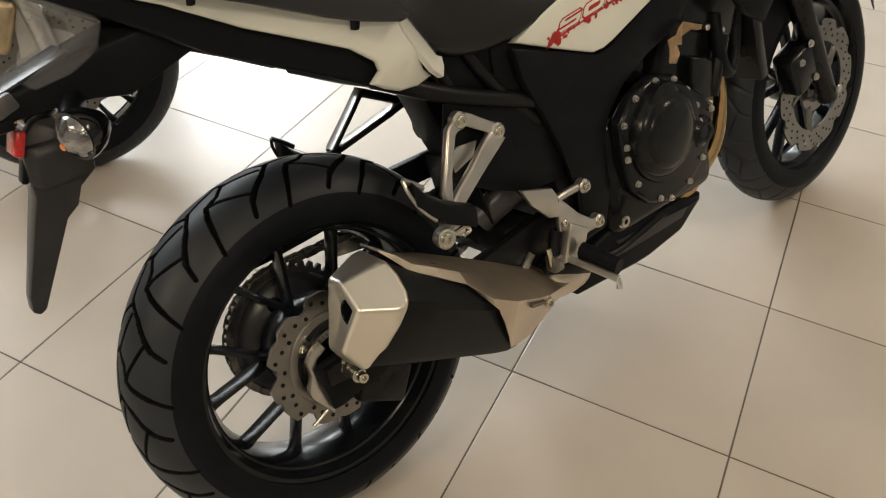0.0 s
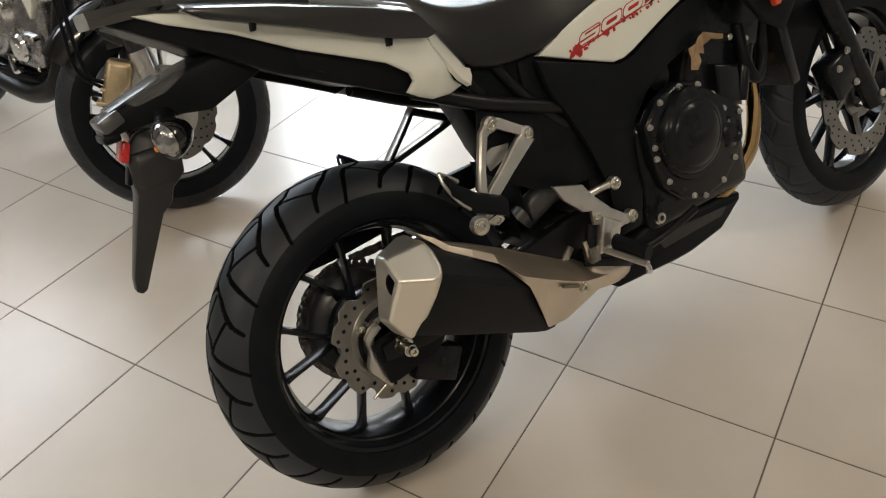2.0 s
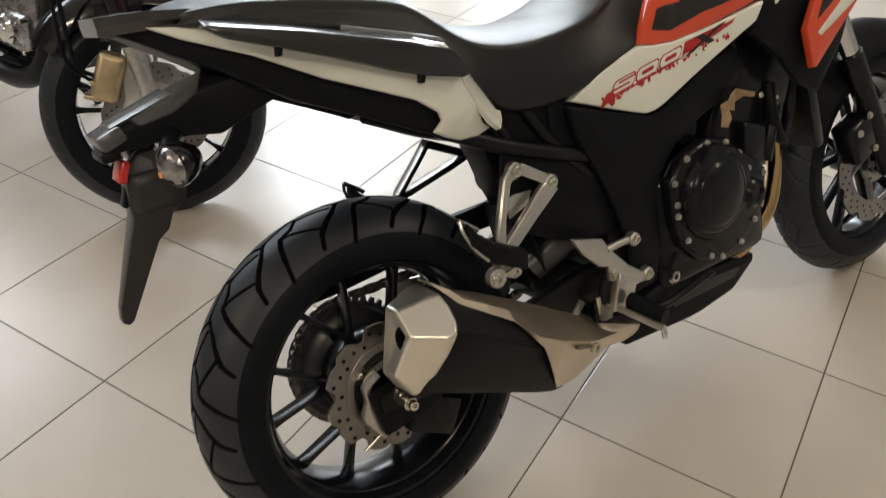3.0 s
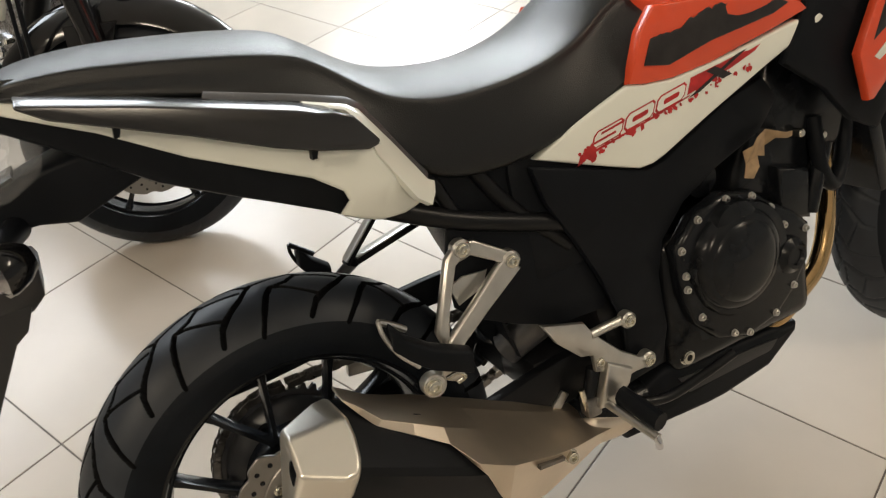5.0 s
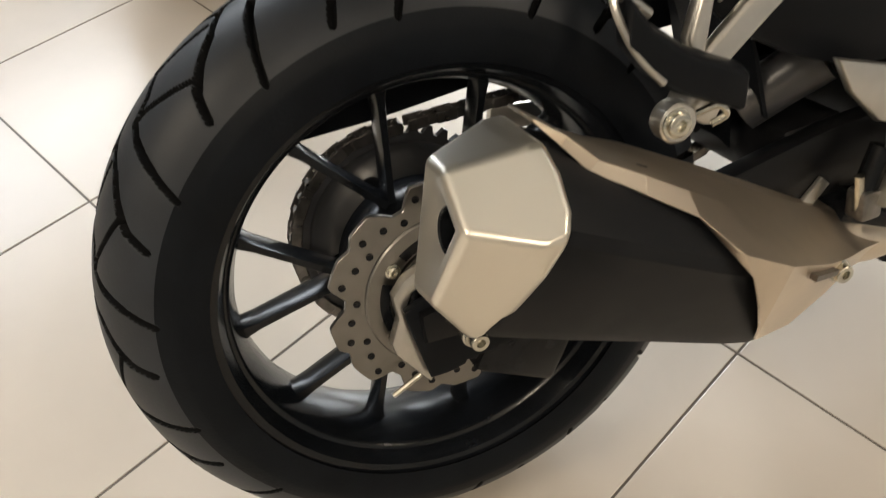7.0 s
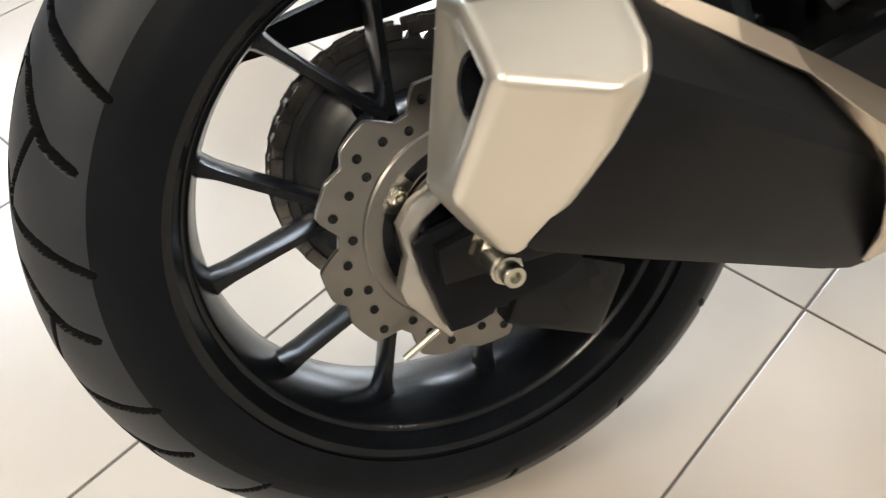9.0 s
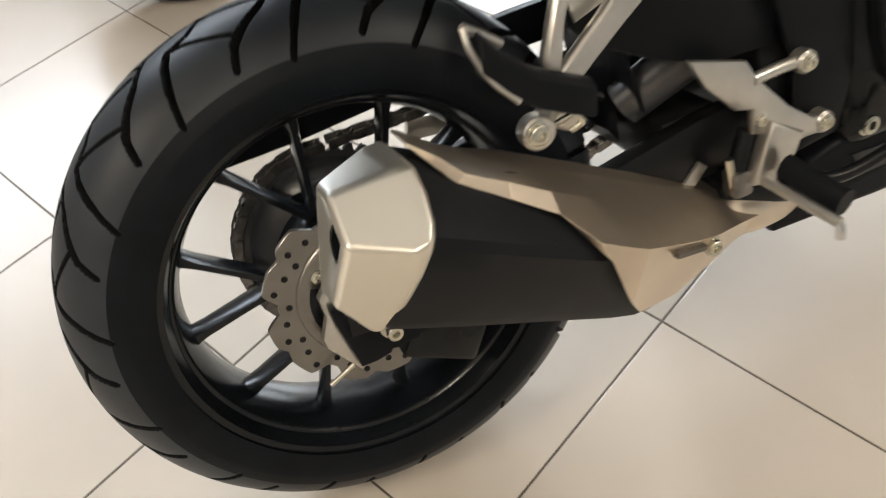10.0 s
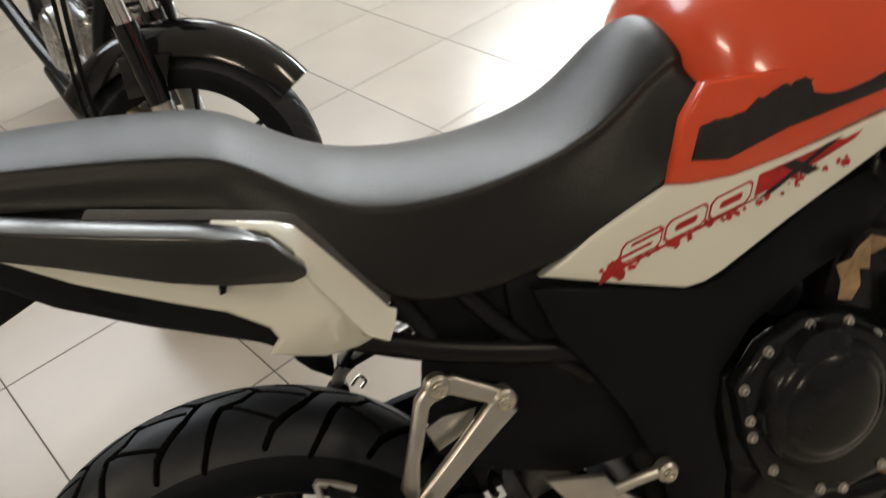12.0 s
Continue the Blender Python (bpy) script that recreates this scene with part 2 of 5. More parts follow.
def joined(bm, other):
    """Adds a mesh to another and drops it."""
    spare = bpy.data.meshes.new("spare")
    other.to_mesh(spare)
    other.free()
    bm.from_mesh(spare)
    bpy.data.meshes.remove(spare)
    return bm


def about(point, rx=0, ry=0, rz=0):
    return Matrix.Translation(point) @ pose(0, 0, 0, rx, ry, rz) @ Matrix.Translation(-Vector(point))


def bolt(name, at, parent, r=0.008, depth=0.006, material=None, side=-1, label=""):
    """A flanged hexagon socket bolt whose head looks along y."""
    x, y, z = at
    s = side
    bm = revolve([(1e-4, 0), (r * 1.25, 0), (r * 1.25, s * 0.0015), (r, s * 0.002), (r, s * depth * 0.9), (r * 0.9, s * depth), (r * 0.5, s * depth), (r * 0.45, s * depth * 0.45), (1e-4, s * depth * 0.4)], 18, at)
    return part(name, bm, material or STEEL, parent, label)


# ---------------------------------------------------------------- the room
ROOM = (-3.0, 6.3, -4.5, 6.75)  # inner faces: x0, x1, y0, y1
HEIGHT = 3.4


def structure(name, bm, material, label):
    return tagged(finish(name, bm, material, None, label, 30), label, name.split("_")[0], kind="structure")


x0, x1, y0, y1 = ROOM
floor = structure("floor", block(x0 - 0.2, x1 + 0.2, y0 - 0.2, y1 + 0.2, -0.12, -0.0012, 0), GROUT, "showroom floor of large beige ceramic tiles with dark joints")
structure("ceiling", block(x0 - 0.2, x1 + 0.2, y0 - 0.2, y1 + 0.2, HEIGHT, HEIGHT + 0.15, 0), CEIL, "plain white painted ceiling")
structure("wall_south", block(x0 - 0.2, x1 + 0.2, y0 - 0.2, y0, -0.0012, HEIGHT, 0), PLASTER, "plain cream plastered wall")
structure("wall_east", block(x1, x1 + 0.2, y0, y1, -0.0012, HEIGHT, 0), PLASTER, "plain cream plastered wall")


def pierced(lo, hi, holes, top):
    """The solid rectangles (u0, u1, z0, z1) of a wall with rectangular holes."""
    us = sorted({lo, hi, *(v for h in holes for v in h[:2])})
    zs = sorted({-0.0012, top, *(v for h in holes for v in h[2:4])})
    out = []
    for a, b in zip(us, us[1:]):
        start = None
        for c, d in zip(zs, zs[1:]):
            hole = any(h[0] <= a and b <= h[1] and h[2] <= c and d <= h[3] for h in holes)
            if hole and start is not None:
                out.append((a, b, start, c))
                start = None
            elif not hole and start is None:
                start = c
        if start is not None:
            out.append((a, b, start, top))
    return out


west_holes = [w[1:5] for w in WINDOWS if w[0] == "west"]
north_holes = [w[1:5] for w in WINDOWS if w[0] == "north"]
bm = bmesh.new()
for a, b, c, d in pierced(y0, y1, west_holes, HEIGHT):
    block(x0 - 0.2, x0, a, b, c, d, 0, bm=bm)
structure("wall_west", bm, PLASTER, "plain cream plastered wall with windows")
bm = bmesh.new()
for a, b, c, d in pierced(x0 - 0.2, x1 + 0.2, north_holes, HEIGHT):
    block(a, b, y1, y1 + 0.2, c, d, 0, bm=bm)
structure("wall_north", bm, PLASTER, "plain cream plastered wall with a window")
for n, (wall, a, b, c, d, watts) in enumerate(WINDOWS):
    bm = bmesh.new()
    for u0, u1, w0, w1 in ((a, b, c, c + 0.05), (a, b, d - 0.05, d), (a, a + 0.05, c + 0.05, d - 0.05), (b - 0.05, b, c + 0.05, d - 0.05)):
        if wall == "west":
            block(x0 - 0.17, x0 - 0.11, u0, u1, w0, w1, 0.004, bm=bm)
        else:
            block(u0, u1, y1 + 0.11, y1 + 0.17, w0, w1, 0.004, bm=bm)
    structure("window_%d" % (n + 1), bm, FORK, "grey metal window frame")
# Frames for the unseen fill lamps; their form and places are assumed.
for lx, ly in ((3.6, -2.4), (3.6, 1.6), (0.2, -3.4)):
    lamp = thing("assumed_ceiling_lamp", "assumed white rectangular ceiling lamp, out of view", "lamp", pose(lx, ly, HEIGHT), "ceiling lamps")
    bm = bmesh.new()
    for s in (-1, 1):
        block(-0.64, 0.64, s * 0.17 - 0.02, s * 0.17 + 0.02, -0.06, 0, 0.004, bm=bm)
        block(s * 0.62 - 0.02, s * 0.62 + 0.02, -0.15, 0.15, -0.06, 0, 0.004, bm=bm)
    part("frame", bm, CEIL, lamp)


# ---------------------------------------------------------------- wheels
def groove_depth(s, q, lines):
    """How deep the tread is cut at a place: s across (-1 to 1), q along (in pitches)."""
    deep = np.zeros_like(s)
    for s0, q0, s1, q1, w in lines:
        for shift in (-2, -1, 0, 1):
            ax, ay = s0 * 0.105, (q0 + shift) * 0.135
            bx, by = s1 * 0.105, (q1 + shift) * 0.135
            px, py = s * 0.105 - ax, q * 0.135 - ay
            dx, dy = bx - ax, by - ay
            t = np.clip((px * dx + py * dy) / (dx * dx + dy * dy), 0, 1)
            dist = np.hypot(px - t * dx, py - t * dy)
            deep = np.maximum(deep, np.clip((w + 0.0004 - dist) / 0.0016, 0, 1))
    return deep


def chain_of(points, widths):
    """Groove lines from point to point."""
    return [(*p, *q, w) for p, q, w in zip(points, points[1:], widths)]


def tyre_mesh(R, W, bead_r, bead_y, around, across, pitches, depth=0.0095, matte=True):
    """A tyre round the y axis with a cut tread; matte paints shade into the grooves."""
    a = np.linspace(-1, 1, across)
    y = W * np.sin(a * 1.32) / np.sin(1.32)
    drop = 0.2 * R * (1 - np.cos(a * 1.32)) / (1 - np.cos(1.32))
    r = R - drop
    edge = r[0]
    side = [(edge - 0.005, W * 1.006), (edge - 0.011, W * 1.006), (edge - 0.017, W * 1.000), (edge - 0.0235, W * 0.985), (edge - 0.030, W * 0.965), (bead_r + 0.013, bead_y + 0.0062), (bead_r + 0.0115, bead_y + 0.0085), (bead_r + 0.0085, bead_y + 0.0082), (bead_r + 0.0075, bead_y + 0.0045), (bead_r, bead_y), (bead_r - 0.006, bead_y - 0.006)]
    inner = [(bead_r - 0.004, bead_y - 0.02), (edge - 0.01, W * 0.8), (R - 0.03, 0.0), (edge - 0.01, -W * 0.8), (bead_r - 0.004, -bead_y + 0.02)]
    full_r = np.concatenate([[p[0] for p in side[::-1]], r, [p[0] for p in side], [p[0] for p in inner]])
    full_y = np.concatenate([[-p[1] for p in side[::-1]], y, [p[1] for p in side], [p[1] for p in inner]])
    th = np.linspace(0, 2 * np.pi, around, endpoint=False)
    rr = np.repeat(full_r[None], around, 0)
    S, Q = np.meshgrid(a, (th / (2 * np.pi) * pitches) % 1.0)
    # three kinds of groove on one side: a short outer one, a long one from the crown, narrow joining cuts
    half = chain_of([(-0.20, 0.27), (-0.34, 0.34), (-0.58, 0.421), (-0.85, 0.515)], (0.0036, 0.0040, 0.0032))
    half += chain_of([(0.0, 0.434), (-0.25, 0.589), (-0.42, 0.756), (-0.55, 0.865), (-0.75, 0.942)], (0.0030, 0.0038, 0.0042, 0.0036))
    half += chain_of([(-0.46, 0.81), (-0.33, 1.02), (-0.23, 1.17), (-0.20, 1.27)], (0.0021, 0.0021, 0.0023))
    half += chain_of([(-0.20, 0.27), (-0.14, 0.10), (0.02, -0.02), (-0.10, -0.43)], (0.0028, 0.0026, 0.0021))
    lines = half + [(-s0, q0 + 0.5, -s1, q1 + 0.5, w) for s0, q0, s1, q1, w in half]
    cut = np.maximum(groove_depth(S, Q, lines), groove_depth(S, Q - 1, lines))
    k = len(side)
    rr[:, k : k + across] -= depth * cut
    m = len(full_r)
    X, Z = rr * np.cos(th)[:, None], rr * np.sin(th)[:, None]
    Y = np.repeat(full_y[None], around, 0)
    verts = np.stack([X, Y, Z], -1).reshape(-1, 3)
    i, j = np.meshgrid(np.arange(around), np.arange(m), indexing="ij")
    i2, j2 = (i + 1) % around, (j + 1) % m
    quads = np.stack([i * m + j, i * m + j2, i2 * m + j2, i2 * m + j], -1).reshape(-1, 4)
    me = bpy.data.meshes.new("tyre")
    me.vertices.add(len(verts))
    me.vertices.foreach_set("co", verts.ravel())
    me.loops.add(quads.size)
    me.loops.foreach_set("vertex_index", quads.ravel())
    me.polygons.add(len(quads))
    me.polygons.foreach_set("loop_start", np.arange(len(quads)) * 4)
    me.update(calc_edges=True)
    me.polygons.foreach_set("use_smooth", [True] * len(quads))
    me.set_sharp_from_angle(angle=radians(40))
    me.materials.append(RUBBER)
    me.materials.append(GROOVE_SHADE)
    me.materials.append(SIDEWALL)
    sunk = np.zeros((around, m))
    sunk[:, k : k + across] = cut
    # Quads down in a groove take the shade-dark rubber.
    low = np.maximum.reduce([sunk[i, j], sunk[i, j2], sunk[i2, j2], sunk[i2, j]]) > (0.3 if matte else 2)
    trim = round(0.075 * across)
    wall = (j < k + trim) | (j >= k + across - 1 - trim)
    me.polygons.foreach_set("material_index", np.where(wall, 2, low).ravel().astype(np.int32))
    return me


def placed(me, name, parent, at, label=""):
    ob = new(name, me)
    ob.parent = parent
    ob.location = at
    return tagged(ob, label)


def rim_bm(c, r_out, half, barrel):
    """A cast rim: flanges, bead seats and the barrel between them."""
    f, d = half, r_out - barrel
    back = [(r_out + 0.008, f + 0.0115), (r_out + 0.010, f + 0.004), (r_out + 0.004, f), (r_out - 0.002, f - 0.008), (r_out - 0.004, f - 0.02), (barrel + 0.008, 0.018)]
    face = [(r_out + 0.004, f + 0.0115), (barrel + 0.69 * d, f + 0.0075), (barrel + 0.65 * d, f + 0.005), (barrel + 0.50 * d, f - 0.006), (barrel + 0.46 * d, f - 0.009), (barrel + 0.34 * d, f - 0.011), (barrel + 0.28 * d, f - 0.015), (barrel + 0.04 * d, 0.020)]
    prof = [(r, -y) for r, y in back] + back[::-1] + face + [(barrel, 0.0)] + [(r, -y) for r, y in face[::-1]]
    return revolve(prof, 96, c)


def spoke_bm(c, r0, a0, r1, a1, wide0, wide1, thick0, thick1, y=0.0, lean=0.0):
    """One arm from the hub to the rim, with a flared foot."""
    bm = bmesh.new()
    p0 = Vector((r0 * math.cos(a0), 0, r0 * math.sin(a0)))
    p1 = Vector((r1 * math.cos(a1), 0, r1 * math.sin(a1)))
    ahead = (p1 - p0).normalized()
    side = Vector((-ahead.z, 0, ahead.x))
    rings = []
    for t, k in ((0, 1.25), (0.12, 1.0), (0.5, 0.92), (0.84, 1.0), (0.95, 1.35), (1.03, 2.0)):
        w, h = (wide0 + (wide1 - wide0) * t) * k / 2, (thick0 + (thick1 - thick0) * t) / 2
        o = Vector(c) + p0 + (p1 - p0) * t + Vector((0, y + lean * (1 - t), 0))
        ring = []
        for u, v in ((-1, -0.55), (-0.62, -1), (0.62, -1), (1, -0.55), (1, 0.55), (0.62, 1), (-0.62, 1), (-1, 0.55)):
            ring.append(o + side * (u * w) + Vector((0, v * h, 0)))
        rings.append(ring)
    return loft(rings)


def wave_disc_bm(c, r_out, r_in, y, thick, lobes, wave, phase=0.0, holes=True):
    """A brake disc with a scalloped rim; dark plugs stand in for its shaded holes."""
    n = 16 * lobes
    outer, inner = [], []
    for k in range(n):
        a = 2 * math.pi * k / n
        saw = abs(((a * lobes / (2 * math.pi) + phase) % 1.0) - 0.5) * 2
        r = r_out - wave * max(0.0, min(1.0, (0.42 - saw) / 0.3))
        outer.append((r, a))
        inner.append((r_in, a))
    bm = bmesh.new()
    rows = []
    for ring, yy in ((outer, y - thick / 2), (outer, y + thick / 2), (inner, y + thick / 2), (inner, y - thick / 2)):
        rows.append([bm.verts.new((c[0] + r * math.cos(a), c[1] + yy, c[2] + r * math.sin(a))) for r, a in ring])
    for i in range(4):
        a, b = rows[i], rows[(i + 1) % 4]
        for k in range(n):
            m = (k + 1) % n
            bm.faces.new((a[k], a[m], b[m], b[k]))
    return bm


def petal_disc_bm(c, r_out, r_in, y, thick, turn):
    """A brake disc of six double petals; turn is the angle of the first deep notch in degrees."""
    knots = [(-3, 0.843), (3.5, 0.851), (11.5, 0.991), (24, 0.991), (29.5, 0.932), (36.5, 0.983), (50.5, 0.991), (57, 0.843)]
    n = 240
    prof = []
    for k in range(n):
        a = 360 * k / n
        r = r_out * np.interp((a - turn + 3) % 60 - 3, [q[0] for q in knots], [q[1] for q in knots])
        prof.append((r, radians(a)))
    bm = bmesh.new()
    rows = []
    for flat, yy, lip in ((0, y - thick / 2, 0.0006), (0, y - thick / 2 + 0.0006, 0), (0, y + thick / 2, 0), (1, y + thick / 2, 0), (1, y - thick / 2, 0)):
        rows.append([bm.verts.new((c[0] + (r_in if flat else r - lip) * math.cos(a), c[1] + yy, c[2] + (r_in if flat else r - lip) * math.sin(a))) for r, a in prof])
    for i in range(5):
        p, q = rows[i], rows[(i + 1) % 5]
        for k in range(n):
            m = (k + 1) % n
            bm.faces.new((p[k], p[m], q[m], q[k]))
    return bm


def petal_holes(c, y, r_out, turn, r, parent):
    """Rows of three dark plugs for shaded holes, climbing outwards on every petal."""
    first = None
    for k in range(6):
        for rr, a in ((0.755, 0), (0.815, 11.7), (0.878, 23.4), (0.765, 28.3), (0.82, 38.7), (0.888, 49.3)):
            if first is None:
                bm = revolve([(1e-4, 0), (r * 0.8, 0), (r, -0.0004), (r, 0.002), (1e-4, 0.002)], 12)
                hole = first = part("dark_hole_plug", bm, ENGINE, parent)
            else:
                hole = new("dark_hole_plug", first.data)
                hole.parent = parent
            a = radians(turn + 60 * k + a)
            hole.location = (c[0] + r_out * rr * math.cos(a), c[1] + y, c[2] + r_out * rr * math.sin(a))


def drillings(c, y, radii, count, r, side, parent):
    """Short dark plugs that paint the shade of a disc's drillings, staggered, all on one mesh."""
    first = None
    for n, rad in enumerate(radii):
        for k in range(count):
            a = 2 * math.pi * (k + 0.33 * n) / count
            if first is None:
                bm = revolve([(1e-4, 0), (r * 0.8, 0), (r, side * 0.0004), (r, -side * 0.002), (1e-4, -side * 0.002)], 10)
                hole = first = part("dark_hole_plug", bm, ENGINE, parent)
            else:
                hole = new("dark_hole_plug", first.data)
                hole.parent = parent
            hole.location = (c[0] + rad * math.cos(a), c[1] + y, c[2] + rad * math.sin(a))


# ---------------------------------------------------------------- the black, white and red motorcycle
HEAD, LEAN = 66.25, 19.3
AXLE = Matrix.Translation((1.1030, -0.3405, 0.2980)) @ pose(0, 0, 0, 0, 0, HEAD) @ pose(0, 0, 0, -LEAN)
bike = thing("motorcycle", "black, white and red adventure motorcycle leaning on its side stand", "motorcycle", AXLE)

# rear wheel
hub = part("rear_wheel", revolve([(0.012, -0.075), (0.030, -0.075), (0.036, -0.06), (0.036, -0.045), (0.062, -0.04), (0.075, -0.028), (0.082, -0.012), (0.082, 0.02), (0.07, 0.04), (0.05, 0.06), (0.03, 0.065), (0.012, 0.065)], 64), RIM, bike, "black cast rear wheel")
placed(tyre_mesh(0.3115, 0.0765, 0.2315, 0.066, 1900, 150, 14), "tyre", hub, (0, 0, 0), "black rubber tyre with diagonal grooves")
part("rim", rim_bm((0, 0, 0), 0.2225, 0.060, 0.190), RIM, hub)
for k in range(6):
    apex = radians(109 + 60 * k)
    for s in (-1, 1):
        part("spoke", spoke_bm((0, 0, 0), 0.084, apex + s * 0.03, 0.193, apex + s * radians(14.8), 0.0098, 0.0118, 0.032, 0.028, -0.002, -0.006), RIM, hub)
# Thin bright rings stand in for the reflection along each rim edge.
for s in (-1, 1):
    part("rim_edge", revolve([(0.2282 + 0.0017 * math.cos(t), s * 0.0735 + 0.0020 * math.sin(t)) for t in np.linspace(0, 2 * math.pi, 10, endpoint=False)], 128), RIM_GLINT, hub)
disc = part("brake_disc", petal_disc_bm((0, 0, 0), 0.1175, 0.074, -0.070, 0.005, 109), DISC, bike, "scalloped steel brake disc")
petal_holes((0, 0, 0), -0.0728, 0.1175, 109, 0.0036, disc)
carrier = revolve([(0.056, -0.0755), (0.0795, -0.0755), (0.081, -0.074), (0.081, -0.068), (0.056, -0.068)], 96)
part("disc_carrier", carrier, DISC, disc)
for k in range(5):
    a = radians(140 + 72 * k)
    bolt("disc_bolt", (0.0635 * math.cos(a), -0.0755, 0.0635 * math.sin(a)), disc, 0.006, 0.005)
ring = revolve([(0.043, -0.082), (0.0545, -0.082), (0.0545, -0.070), (0.043, -0.070)], 96)
# Dark arc plates, slightly proud, paint the shade of the carrier's openings.
for k in range(5):
    a0 = radians(153 + 72 * k)
    arc = [(r * math.cos(a0 + t), r * math.sin(a0 + t)) for r, ts in ((0.0675, np.linspace(0, 0.80, 9)), (0.0580, np.linspace(0.80, 0, 9))) for t in ts]
    part("carrier_window", plate(arc, -0.0761, -0.0750, 0), ENGINE, disc)
tone = part("sensor_ring", ring, DISC, bike, "slotted steel sensor ring")
# Dark blocks on the solid ring stand in for its shaded slots.
slots = bmesh.new()
for k in range(40):
    a = 2 * math.pi * k / 40
    block(0.0462, 0.0512, -0.0830, -0.0815, -0.0013, 0.0013, 0, turn=pose(0, 0, 0, 0, -math.degrees(a)), bm=slots)
tagged(part("slot", slots, GROUT, tone), kind="stuff")

# sprocket and chain on the far side
prof = []
for k in range(41 * 4):
    r = 0.114 + (0.005 if k % 4 in (1, 2) else -0.004)
    a = 2 * math.pi * k / (41 * 4)
    prof.append((r * math.cos(a), r * math.sin(a)))
part("sprocket", plate(prof, 0.064, 0.071, 0), HUB, hub, "dark steel sprocket")
part("cush_drive", revolve([(0.02, 0.030), (0.052, 0.032), (0.060, 0.040), (0.080, 0.044), (0.096, 0.052), (0.101, 0.057), (0.102, 0.063), (0.06, 0.070), (0.02, 0.075)], 96), HUB, hub)
# Dark discs, standing proud, put the shade of the recesses into colour.
for k in range(5):
    a = radians(40 + 72 * k)
    part("dark_recess_disc", drum(0.0125, 0.0385, 0.046, (0.074 * math.cos(a), 0, 0.074 * math.sin(a)), 20), ENGINE, hub)
chain_bm = bmesh.new()
CH_R, FR_R, FR_X, FR_Z = 0.117, 0.036, 0.60, 0.07
wrap = [(CH_R * math.cos(a), CH_R * math.sin(a)) for a in np.linspace(radians(82), radians(266), 24)]
run = [(CH_R * math.cos(radians(266)) + t * (FR_X - 0.0), -CH_R + 0.0 + t * (FR_Z - FR_R + CH_R)) for t in np.linspace(0.04, 1, 30)]
top = [(FR_X * (1 - t) + 0.014 * t, (FR_Z + FR_R) * (1 - t) + CH_R * t) for t in np.linspace(0, 0.97, 32)]
loop_pts = wrap + run + top
steps = []
for (ax, az), (bx, bz) in zip(loop_pts, loop_pts[1:] + loop_pts[:1]):
    steps.append(math.hypot(bx - ax, bz - az))
total, pitch = sum(steps), 0.0159
cum = np.concatenate([[0], np.cumsum(steps)])
px, pz = np.array([p[0] for p in loop_pts + loop_pts[:1]]), np.array([p[1] for p in loop_pts + loop_pts[:1]])
for k in range(int(total / pitch)):
    d = k * pitch
    x, z = np.interp(d, cum, px), np.interp(d, cum, pz)
    u, w = np.interp((d + pitch) % total, cum, px), np.interp((d + pitch) % total, cum, pz)
    ang = math.degrees(math.atan2(w - z, u - x))
    off = 0.006 if k % 2 else 0.009
    for s in (-1, 1):
        block(-0.0115, 0.0115, 0.0675 + s * off - 0.0012, 0.0675 + s * off + 0.0012, -0.0062, 0.0062, 0.002, 1, Matrix.Translation(((x + u) / 2, 0, (z + w) / 2)) @ pose(0, 0, 0, 0, -ang), chain_bm)
    drum(0.0052, 0.0585, 0.0765, (x, 0, z), 8, 0.001, chain_bm)
part("chain", chain_bm, CHAIN, bike, "dark oiled drive chain")

# swingarm
arm_prof = [(-0.055, 0.012), (-0.052, -0.022), (0.05, -0.03), (0.30, -0.012), (0.58, -0.005), (0.60, 0.04), (0.575, 0.075), (0.40, 0.072), (0.20, 0.04), (0.05, 0.028)]
part("swingarm", plate(arm_prof, 0.086, 0.112, 0.006), FRAME, bike, "black steel swingarm")
part("swingarm", plate([(-0.04, 0.012), (-0.04, -0.02), (0.05, -0.028), (0.30, -0.012), (0.58, -0.005), (0.60, 0.04), (0.575, 0.075), (0.40, 0.068), (0.20, 0.036), (0.05, 0.024)], -0.118, -0.092, 0.006), FRAME, bike, "black steel swingarm")
part("swingarm_bridge", block(0.36, 0.44, -0.1, 0.1, 0.0, 0.07, 0.012), FRAME, bike)
part("chain_guard", plate([(-0.112, 0.120), (-0.095, 0.141), (-0.03, 0.152), (0.07, 0.163), (0.18, 0.174), (0.235, 0.181), (0.285, 0.184), (0.40, 0.186), (0.46, 0.15), (0.46, 0.135), (0.2, 0.136), (0.07, 0.126), (0.0, 0.121)], 0.084, 0.102, 0.004), PLASTIC, bike)
part("hugger", loft([[(x, y, z) for y, z in ((-0.05, zz - 0.01), (-0.03, zz), (0.03, zz), (0.05, zz - 0.01), (0.03, zz - 0.004), (-0.03, zz - 0.004))] for x, zz in ((0.335, 0.05), (0.335, 0.14), (0.325, 0.2))]), PLASTIC, bike)
part("chain_adjuster", block(-0.07, -0.02, 0.114, 0.128, -0.018, 0.014, 0.003), ALU, bike, "bare aluminium chain adjuster")
part("adjuster_stay", block(0.13, 0.31, 0.10, 0.114, 0.055, 0.085, 0.004, 2, about((0.2, 0, 0.07), 0, 8)), ALU, bike)

# rear caliper, its bracket, axle nut
part("axle_nut", revolve([(1e-4, -0.135), (0.009, -0.135), (0.010, -0.128), (0.015, -0.128), (0.0155, -0.118), (0.019, -0.118), (0.019, -0.114), (1e-4, -0.114)], 6), STEEL, bike, "zinc-plated axle nut")
